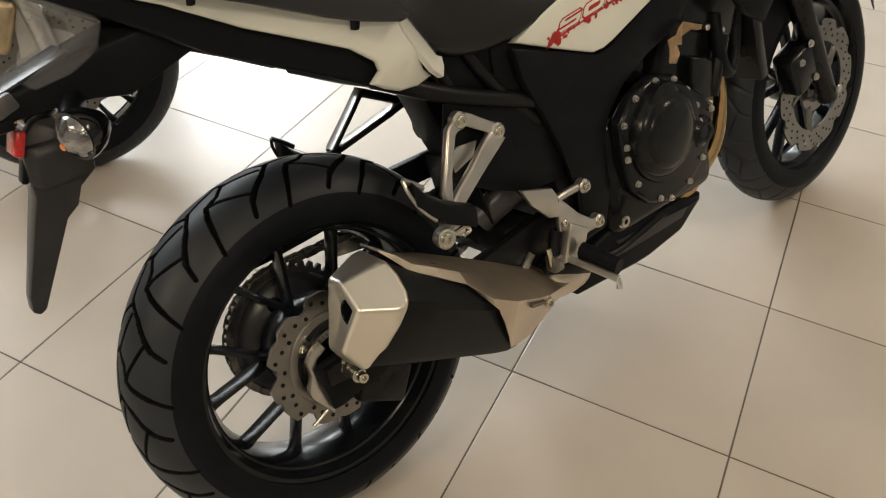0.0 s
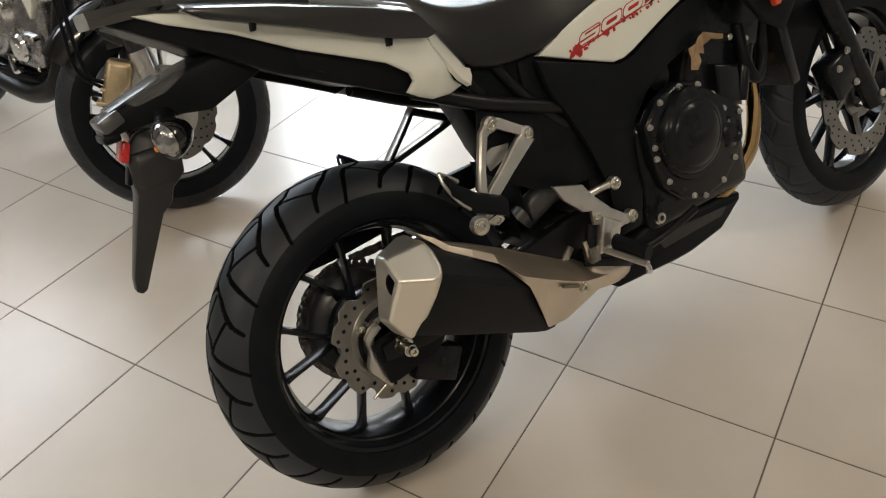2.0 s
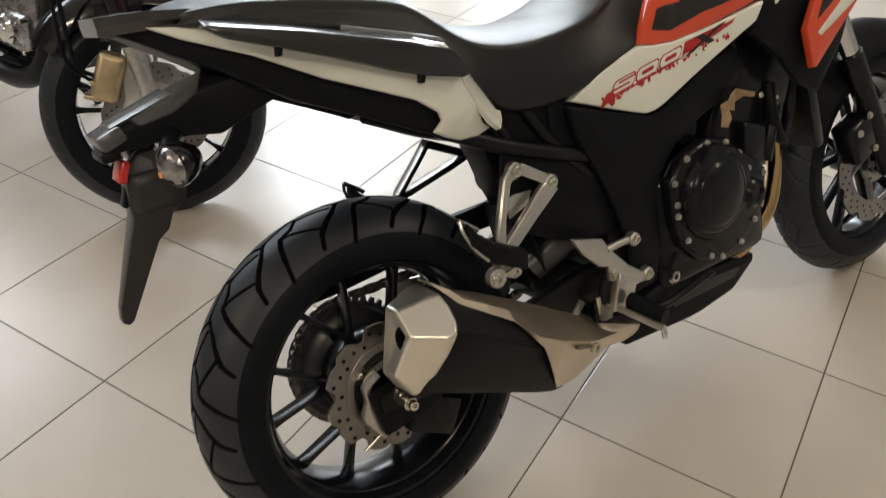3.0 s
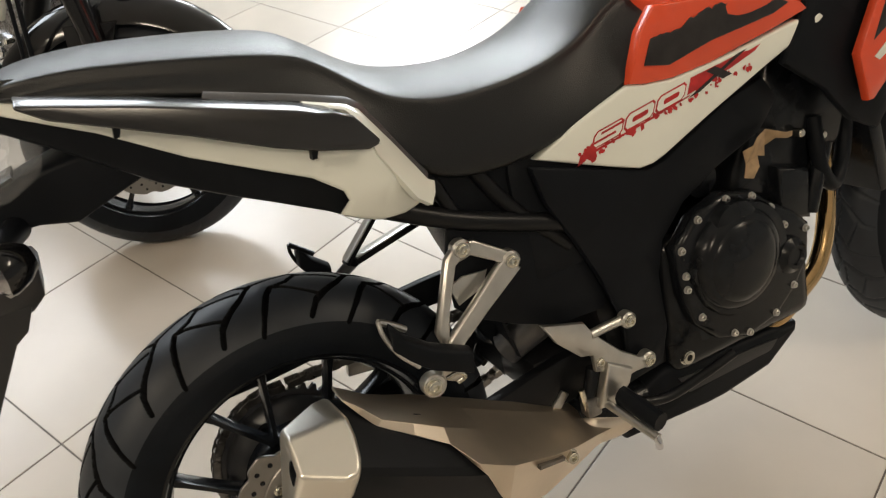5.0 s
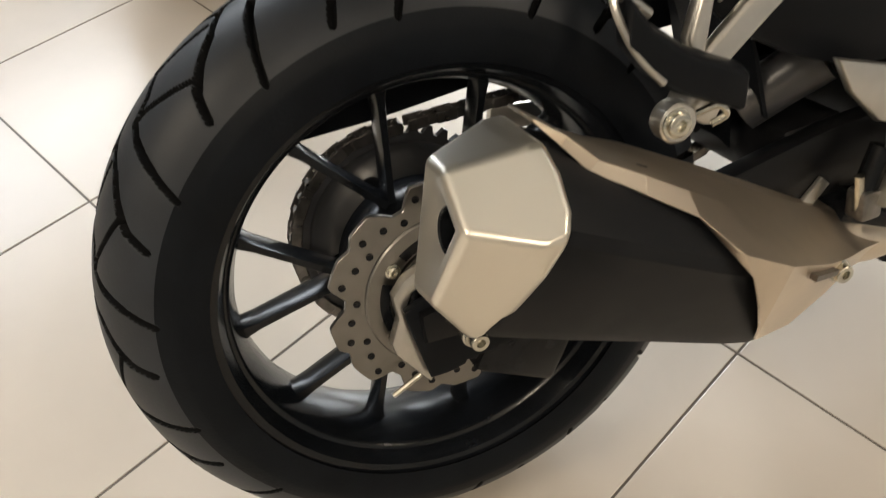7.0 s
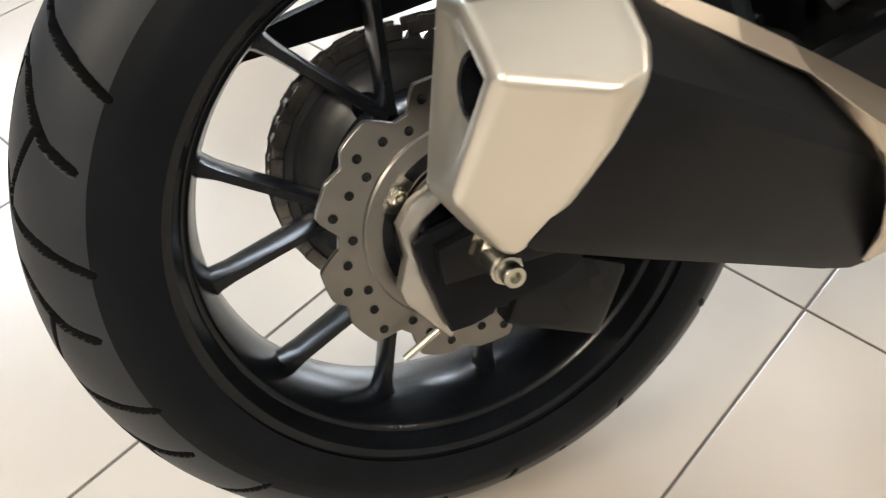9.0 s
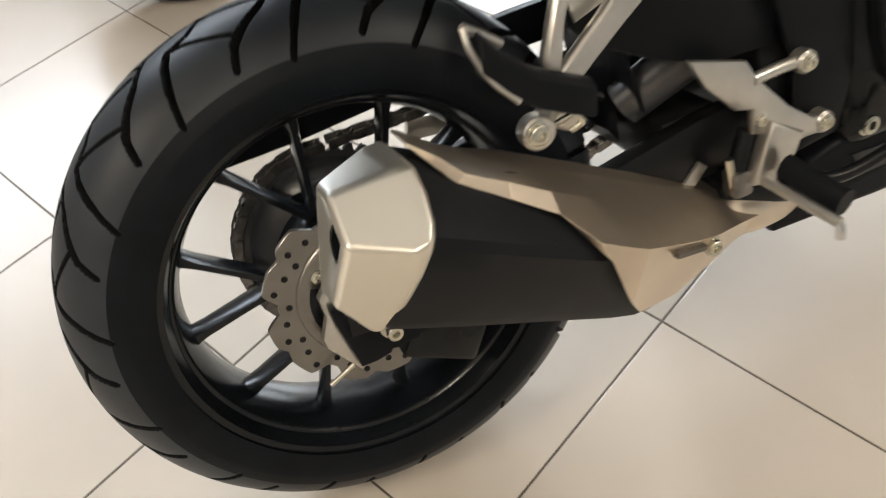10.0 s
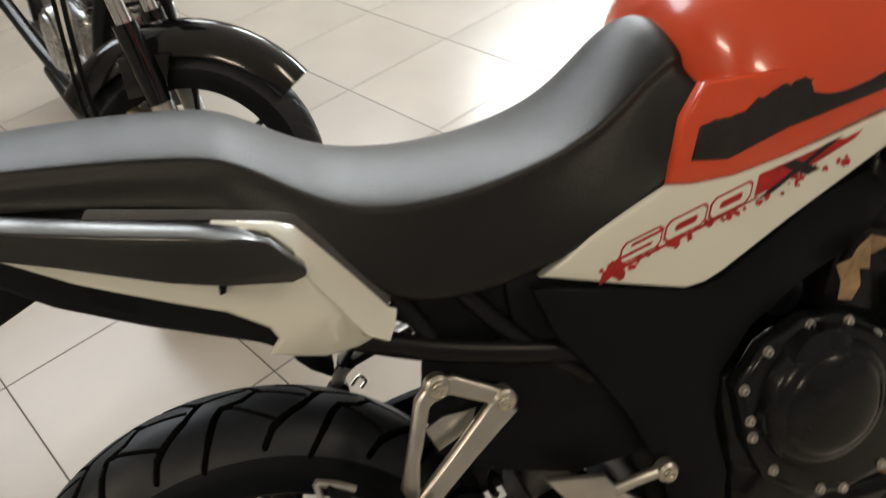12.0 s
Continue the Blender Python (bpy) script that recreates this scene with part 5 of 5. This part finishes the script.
drillings(fc, -0.0688, (0.124, 0.136, 0.148), 24, 0.003, -1, fd)
part("disc_carrier", revolve([(0.04, -0.064), (0.062, -0.064), (0.062, -0.058), (0.04, -0.058)], 48, fc), DISC, fd)
for k in range(5):
    a = 2 * math.pi * k / 5 + 0.4
    part("disc_arm", tube([fc + Vector((0.055 * math.cos(a), -0.062, 0.055 * math.sin(a))), fc + Vector((0.112 * math.cos(a + 0.35), -0.065, 0.112 * math.sin(a + 0.35)))], 0.007, 8), DISC, fd)
fcal = part("front_caliper", block(1.26, 1.345, -0.115, -0.055, 0.02, 0.125, 0.012, 3, about((1.30, 0, 0.07), 0, -20)), ENGINE, bike, "black front brake caliper")
for x, z in ((1.275, 0.095), (1.31, 0.13), (1.335, 0.045)):
    bolt("caliper_bolt", (x, -0.116, z), fcal, 0.007, 0.006, ALU)
fender = []
for a in np.linspace(radians(28), radians(150), 12):
    ring = []
    for t in np.linspace(-1, 1, 9):
        r = 0.318 + 0.02 * (1 - t * t) - 0.05 * abs(t) ** 3
        ring.append(fc + Vector((r * math.cos(a), 0.082 * t, r * math.sin(a))))
    fender.append(ring + [p + (fc + Vector((0, p.y - fc.y, 0)) - p) * 0.012 for p in ring[::-1]])
part("front_mudguard", loft(fender), PLASTIC, bike, "black front mudguard", 50)

# tail lamp, number-plate arm, indicators, mud flap
both("tail_lens", plate([(-0.257, 0.636), (-0.209, 0.611), (-0.181, 0.598), (-0.166, 0.574), (-0.18, 0.544), (-0.218, 0.526), (-0.264, 0.52), (-0.275, 0.53), (-0.238, 0.546), (-0.208, 0.563), (-0.203, 0.582), (-0.224, 0.599), (-0.246, 0.618)], -0.060, -0.052, 0.002), CLEAR, bike, "clear tail lamp lens")
arm = loft([[(x, y * w, z + dz) for y, dz in ((-1, -t), (1, -t), (1, -0.006), (0.8, 0.0), (-0.8, 0.0), (-1, -0.006))] for x, z, w, t in ((-0.03, 0.575, 0.085, 0.045), (-0.10, 0.565, 0.078, 0.060), (-0.16, 0.556, 0.062, 0.075), (-0.20, 0.548, 0.050, 0.060), (-0.25, 0.534, 0.040, 0.045), (-0.29, 0.522, 0.034, 0.034), (-0.318, 0.513, 0.030, 0.028))])
pa = part("plate_arm", soften(arm, 0.007, None, 3), PLASTIC, bike, "black plastic number plate arm with a grey end")
# Grey top plate, its tone raised for the window's reflection.
top = loft([[(x, y * w, z + dz) for y, dz in ((-1, 0.0), (-0.7, 0.0035), (0.7, 0.0035), (1, 0.0), (0.9, -0.004), (-0.9, -0.004))] for x, z, w in ((-0.300, 0.5225, 0.031), (-0.265, 0.533, 0.034), (-0.235, 0.5415, 0.037), (-0.210, 0.549, 0.040))])
part("arm_top", top, ARM_GREY, pa, "glossy grey upper face, paler for the window's reflection")
part("arm_end", block(-0.322, -0.284, -0.039, 0.039, 0.500, 0.524, 0.006, 2, about((-0.29, 0, 0.516), 0, -18)), ARM_GREY, pa, "grey plate lamp housing")
part("arm_lamp", block(-0.322, -0.295, -0.034, 0.034, 0.478, 0.492, 0.004), PLASTIC, pa)
for s in (-1, 1):
    part("indicator_stalk", tube([(-0.225, s * 0.04, 0.492), (-0.24, s * 0.075, 0.486), (-0.25, s * 0.095, 0.478)], (0.016, 0.011), 12), PLASTIC, pa)
    aim = Vector((0, -1, 0)).rotation_difference(Vector((-0.93, s * 0.36, -0.10))).to_matrix().to_4x4()
    aim = Matrix.Translation((-0.246, s * 0.118, 0.470)) @ aim @ Matrix.Diagonal((0.84, 0.95, 0.84, 1))
    shell_bm = revolve([(1e-4, 0.036), (0.018, 0.032), (0.031, 0.016), (0.0365, -0.002), (0.036, -0.010), (0.0335, -0.010), (1e-4, -0.006)], 32)
    bmesh.ops.transform(shell_bm, matrix=aim, verts=shell_bm.verts)
    ind = part("indicator", shell_bm, GLOSS, bike, "black indicator with a clear lens")
    lens_bm = revolve([(1e-4, -0.027), (0.013, -0.025), (0.024, -0.019), (0.031, -0.011), (0.0335, -0.005), (1e-4, -0.004)], 32)
    bmesh.ops.transform(lens_bm, matrix=aim, verts=lens_bm.verts)
    part("indicator_lens", lens_bm, REFLECT, ind, "clear ribbed lens over a bright reflector")
    # Amber bump on the lens stands in for the bulb's orange reflection.
    bulb_glint = revolve([(1e-4, -0.0265), (0.005, -0.026), (0.006, -0.020), (1e-4, -0.019)], 16, (0.010 * s, 0, -0.008))
    bmesh.ops.transform(bulb_glint, matrix=aim, verts=bulb_glint.verts)
    part("bulb_glint", bulb_glint, AMBER, ind)
flap = plate([(-0.272, 0.478), (-0.291, 0.462), (-0.298, 0.446), (-0.304, 0.390), (-0.357, 0.268), (-0.361, 0.247), (-0.353, 0.240), (-0.344, 0.244), (-0.278, 0.350), (-0.260, 0.362), (-0.238, 0.405), (-0.232, 0.448), (-0.250, 0.480)], -1, 1, 0)
for v in flap.verts:
    wide = 0.012 + 0.014 * min(1, max(0, (v.co.z - 0.26) / 0.16))
    v.co.y *= wide * (0.45 if v.co.x < -0.272 - 0.62 * (0.46 - v.co.z) else 1.0)
soften(flap, 0.003)
br = loft([[(x, y * w, z) for x, y in ((xa, -0.55), (xa + 0.012, -1), (xb, -1), (xb, 1), (xa + 0.012, 1), (xa, 0.55))] for z, w, xa, xb in ((0.382, 0.014, -0.300, -0.246), (0.402, 0.030, -0.304, -0.226), (0.440, 0.036, -0.299, -0.220), (0.452, 0.032, -0.294, -0.224))])
part("flap_bracket", soften(br, 0.003), PLASTIC_GREY, pa, "faceted grey bracket above the flap")
part("mud_flap", flap, PLASTIC_GREY, pa, "dark grey tapering mud flap")
part("reflector", block(-0.302, -0.290, -0.024, 0.024, 0.442, 0.474, 0.003, 2, about((-0.296, 0, 0.46), 0, 24)), REFLECTOR, pa, "red reflector")
part("flap_ridge", block(-0.306, -0.298, -0.012, 0.012, 0.405, 0.440, 0.003, 2, about((-0.30, 0, 0.42), 0, 24)), PLASTIC, pa)


# ---------------------------------------------------------------- the second motorcycle behind
def second_bike():
    """A smaller road bike, parked with its steering turned to the left."""
    head_b, lean_b, steer, R = -2.0, 14.0, 51.0, 0.292
    wheel_m = Matrix.Translation((0.086, 0.116, 0)) @ pose(0, 0, 0, 0, 0, head_b + steer) @ pose(0, 0, 0, -lean_b) @ Matrix.Translation((0, 0, R))
    b = thing("motorcycle", "black road motorcycle with silver forks and a gold brake caliper", "motorcycle", wheel_m)
    c = (0, 0, 0)
    hub_b = part("front_wheel", revolve([(0.010, -0.05), (0.028, -0.05), (0.04, -0.035), (0.045, 0), (0.04, 0.035), (0.028, 0.05), (0.010, 0.05)], 48), RIM, b, "black cast front wheel")
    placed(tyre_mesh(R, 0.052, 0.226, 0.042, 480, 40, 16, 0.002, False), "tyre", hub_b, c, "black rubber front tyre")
    part("rim", rim_bm(c, 0.2205, 0.036, 0.200), RIM, hub_b)
    for k in range(5):
        a = radians(20 + 72 * k)
        for s in (-1, 1):
            part("spoke", spoke_bm(c, 0.04, a + s * 0.25, 0.203, a + s * radians(10), 0.012, 0.012, 0.02, 0.018), RIM, hub_b)
    d = part("brake_disc", wave_disc_bm(c, 0.138, 0.085, -0.062, 0.0045, 10, 0.006), DISC, b, "steel brake disc")
    drillings(c, -0.0645, (0.100, 0.112, 0.124), 20, 0.003, -1, d)
    part("disc_carrier", revolve([(0.03, -0.058), (0.09, -0.06), (0.09, -0.055), (0.03, -0.052)], 48), FORK, d)
    up = Vector((-0.165, 0, 0.986))
    for s in (-1, 1):
        o = Vector((0.004, s * 0.088, 0.0))
        leg = part("fork_leg", tube([o + up * t for t in (-0.035, 0.08, 0.20)], (0.022, 0.025), 20, 3), FORK, b, "silver front fork leg")
        part("fork_cover", tube([o + up * t for t in (0.19, 0.28, 0.37)], 0.027, 20, 3), GLOSS, leg, "black fork cover")
        part("axle_clamp", block(-0.03, 0.02, o.y - 0.022, o.y + 0.022, -0.035, 0.035, 0.006, 2, about((0, 0, 0), 0, -24)), FORK, leg)
        part("stanchion", tube([o + up * t for t in (0.36, 0.5, 0.72)], 0.0175, 18, 3), CHROME, leg)
        bolt("axle_bolt", (-0.004, s * 0.111, 0.0), leg, 0.010, 0.006, side=s)
    cal_b = part("front_caliper", block(-0.134, -0.064, -0.108, -0.045, 0.050, 0.176, 0.016, 3, about((-0.10, 0, 0.11), 0, 22)), GOLD, b, "gold anodised brake caliper")
    for k, z in enumerate((0.065, 0.098, 0.131, 0.160)):
        x = -0.140 + 0.020 * k
        part("caliper_rib", block(x - 0.026, x + 0.014, -0.104, -0.056, z - 0.0055, z + 0.0055, 0.003, 2, about((x, 0, z), 0, 22)), GOLD, cal_b)
    part("caliper_bracket", plate([(-0.07, 0.03), (0.0, 0.03), (-0.02, 0.15), (-0.06, 0.16)], -0.075, -0.064, 0.002), FORK, b)
    part("brake_hose", tube([(-0.13, -0.09, 0.12), (-0.165, -0.105, 0.16), (-0.17, -0.11, 0.30), (-0.16, -0.08, 0.60)], 0.006, 8), PLASTIC, b)
    part("speed_cable", tube([(-0.14, -0.09, 0.11), (-0.185, -0.11, 0.17), (-0.185, -0.115, 0.32), (-0.18, -0.08, 0.62)], 0.005, 8), PLASTIC, b)
    rings_b = []
    for a in np.linspace(radians(34), radians(141), 18):
        ring_b = []
        for t in np.linspace(-1, 1, 11):
            r = R + 0.022 + 0.036 * (1 - t * t) - 0.030 * abs(t) ** 3
            ring_b.append(Vector((r * math.cos(a), 0.074 * t * (0.75 + 0.25 * math.sin(a)), r * math.sin(a))))
        rings_b.append(ring_b + [p + (Vector((0, p.y, 0)) - p) * 0.012 for p in ring_b[::-1]])
    fend = part("front_mudguard", loft(rings_b), GLOSS, b, "glossy black front mudguard", 50)
    for s in (-1, 1):
        part("mudguard_stay", plate([(-0.10, 0.20), (-0.01, 0.21), (0.02, 0.29), (-0.10, 0.29)], s * 0.066, s * 0.080, 0.003), GLOSS, fend)
    # body frame: turned back by the steering, hinged on the steering head
    stood = Matrix.Translation((0.066, 0.143, 0)) @ pose(0, 0, 0, 0, 0, -6.0) @ pose(0, 0, 0, -8.0) @ Matrix.Translation((0, 0, R))
    turn_b = wheel_m.inverted() @ stood
    lifted = Matrix.Translation((0, 0, 0.125))

    def body(name, bm, material, label="", lift=True):
        bmesh.ops.transform(bm, matrix=turn_b @ lifted if lift else turn_b, verts=bm.verts)
        return part(name, bm, material, b, label)

    e = body("engine", block(-0.88, -0.43, -0.13, 0.13, -0.11, 0.15, 0.04, 3), ENGINE_GREY, "dark metal engine with polished covers")
    body("case_step", block(-0.60, -0.44, -0.145, -0.10, -0.085, 0.03, 0.018, 3), ENGINE_GREY)
    for x, z in ((-0.59, -0.07), (-0.45, -0.07), (-0.45, 0.02), (-0.74, -0.06), (-0.76, 0.07), (-0.58, 0.10)):
        body("case_bolt", drum(0.008, -0.155, -0.13, (x, 0, z), 12), STEEL)
    body("clutch_cover", revolve([(1e-4, -0.175), (0.075, -0.172), (0.078, -0.165), (0.09, -0.16), (0.105, -0.12), (1e-4, -0.12)], 40, (-0.66, 0, 0.03)), ENGINE_GREY)
    body("generator_cover", revolve([(1e-4, -0.168), (0.014, -0.168), (0.016, -0.164), (0.036, -0.163), (0.044, -0.155), (0.046, -0.12), (1e-4, -0.12)], 40, (-0.53, 0, -0.02)), CHROME)
    for k in range(7):
        body("cooling_fin", block(-0.62, -0.44, -0.11, 0.11, 0.12 + 0.022 * k, 0.131 + 0.022 * k, 0.003, 1, about((-0.53, 0, 0.1), 0, 14)), ENGINE_GREY)
    body("cylinder", block(-0.60, -0.46, -0.085, 0.085, 0.10, 0.30, 0.02, 2, about((-0.53, 0, 0.1), 0, 14)), ENGINE)
    body("cylinder_head", block(-0.60, -0.44, -0.10, 0.10, 0.28, 0.36, 0.02, 2, about((-0.53, 0, 0.1), 0, 14)), ENGINE_GREY)
    body("header_pipe", tube([(-0.44, -0.05, 0.26), (-0.37, -0.07, 0.20), (-0.36, -0.09, 0.05), (-0.42, -0.10, -0.10), (-0.60, -0.12, -0.13), (-0.90, -0.14, -0.11), (-1.3, -0.16, -0.02)], 0.022, 16), ENGINE, "black exhaust pipe")
    body("cradle_tube", tube([(-0.22, -0.02, 0.50), (-0.32, -0.10, 0.15), (-0.37, -0.13, -0.06), (-0.46, -0.14, -0.145), (-0.62, -0.14, -0.170), (-0.90, -0.14, -0.13)], 0.030, 16), FRAME)
    body("cradle_tube", tube([(-0.22, 0.02, 0.50), (-0.34, 0.06, 0.20), (-0.38, 0.09, -0.08), (-0.48, 0.11, -0.15), (-0.85, 0.12, -0.14)], 0.016, 12), FRAME)
    body("belly_pan", loft([[(x, y * w, z + k) for y, k in ((-1, 0.06), (-0.8, 0.0), (0.8, 0.0), (1, 0.06))] for x, w, z in ((-0.40, 0.10, -0.08), (-0.50, 0.14, -0.17), (-0.90, 0.15, -0.17), (-1.0, 0.12, -0.08))]), PLASTIC, "black belly cover")
    body("horn", revolve([(1e-4, -0.02), (0.035, -0.02), (0.04, 0.0), (0.03, 0.02), (1e-4, 0.02)], 28, (-0.30, -0.07, 0.30)), CHROME)
    body("foot_lever", tube([(-0.62, -0.15, -0.07), (-0.52, -0.19, -0.08), (-0.46, -0.20, -0.06)], 0.007, 10), CHROME)
    tank_rings = [[(x, y * w, z + h * k) for y, k in ((0, 1), (-0.6, 0.9), (-1, 0.5), (-0.9, 0), (0.9, 0), (1, 0.5), (0.6, 0.9))] for x, w, z, h in ((-0.28, 0.09, 0.48, 0.10), (-0.36, 0.14, 0.43, 0.2), (-0.55, 0.15, 0.42, 0.22), (-0.75, 0.11, 0.42, 0.14))]
    body("fuel_tank", loft(tank_rings), GLOSS, "glossy black fuel tank")
    body("tank_shroud", plate([(-0.26, 0.52), (-0.345, 0.14), (-0.37, 0.10), (-0.42, 0.20), (-0.62, 0.42), (-0.60, 0.48)], -0.185, -0.165, 0.006), WHITE, "white tank shroud")
    body("seat", loft([[(x, y * w, z + k) for y, k in ((-1, -0.05), (-0.9, 0), (0.9, 0), (1, -0.05))] for x, w, z in ((-0.72, 0.09, 0.53), (-0.95, 0.13, 0.49), (-1.25, 0.11, 0.53), (-1.45, 0.08, 0.55))]), VINYL)
    body("frame", plate([(-0.2, 0.5), (-0.45, 0.42), (-0.9, 0.40), (-1.45, 0.48), (-1.45, 0.44), (-0.9, 0.3), (-0.85, 0.0), (-0.80, 0.0), (-0.78, 0.34), (-0.45, 0.36), (-0.22, 0.45)], -0.10, 0.10, 0.008), FRAME)
    rw = body("rear_wheel", revolve([(0.010, -0.06), (0.06, -0.04), (0.06, 0.04), (0.010, 0.06)], 32, (-1.28, 0, 0)), RIM, "", False)
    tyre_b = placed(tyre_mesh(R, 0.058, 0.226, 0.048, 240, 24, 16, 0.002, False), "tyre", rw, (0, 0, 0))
    tyre_b.matrix_local = turn_b @ Matrix.Translation((-1.28, 0, 0))
    part("rim", rim_bm((0, 0, 0), 0.2205, 0.042, 0.200), RIM, rw).matrix_local = turn_b @ Matrix.Translation((-1.28, 0, 0))
    for k in range(5):
        part("spoke", spoke_bm((0, 0, 0), 0.05, 1.2566 * k, 0.203, 1.2566 * k, 0.02, 0.018, 0.02, 0.02), RIM, rw).matrix_local = turn_b @ Matrix.Translation((-1.28, 0, 0))
    body("swingarm", plate([(-0.85, 0.03), (-1.32, 0.02), (-1.32, -0.02), (-0.85, -0.03)], -0.10, -0.075, 0.004), FRAME, "", False)
    body("handlebar", tube([(-0.36, -0.36, 0.76), (-0.28, -0.2, 0.74), (-0.26, 0, 0.70), (-0.28, 0.2, 0.74), (-0.36, 0.36, 0.76)], 0.011, 12), FRAME)
    body("headlamp", loft([[(x, w * math.cos(a), 0.60 + w * math.sin(a)) for a in np.linspace(0, 2 * math.pi, 20, endpoint=False)] for x, w in ((-0.22, 0.04), (-0.15, 0.08), (-0.08, 0.09))]), GLOSS)
    body("side_stand", tube([(-0.75, 0.10, -0.12), (-0.72, 0.20, -0.24), (-0.71, 0.22, -0.27)], 0.010, 10), FRAME, "", False)
    return b


second_bike()

# ---------------------------------------------------------------- floor tiles
T = 0.45
tile_bm = block(-T / 2 + 0.0016, T / 2 - 0.0016, -T / 2 + 0.0016, T / 2 - 0.0016, -0.010, 0.0, 0)
soften(tile_bm, 0.0012, [e for e in tile_bm.edges if e.verts[0].co.z > -0.001 and e.verts[1].co.z > -0.001], 2)
tile_me = bpy.data.meshes.new("tile")
tile_bm.to_mesh(tile_me)
tile_bm.free()
tile_me.materials.append(TILE)
NEAR_X, NEAR_Y = range(-5, 9), range(-5, 14)
far = []
for i in range(int(ROOM[0] / T), int(ROOM[1] / T)):
    for j in range(int(ROOM[2] / T), int(ROOM[3] / T)):
        if i in NEAR_X and j in NEAR_Y:
            ob = new("tile", tile_me)
            ob.parent = floor
            ob.location = ((i + 0.5) * T, (j + 0.5) * T, 0)
        else:
            far.append((i, j))
bm = bmesh.new()
for i, j in far:
    x, y = (i + 0.5) * T, (j + 0.5) * T
    h = T / 2 - 0.0016
    bm.faces.new([bm.verts.new((x + a * h, y + b * h, 0)) for a, b in ((-1, -1), (1, -1), (1, 1), (-1, 1))])
tagged(part("far_tiles", bm, TILE, floor), kind="stuff")
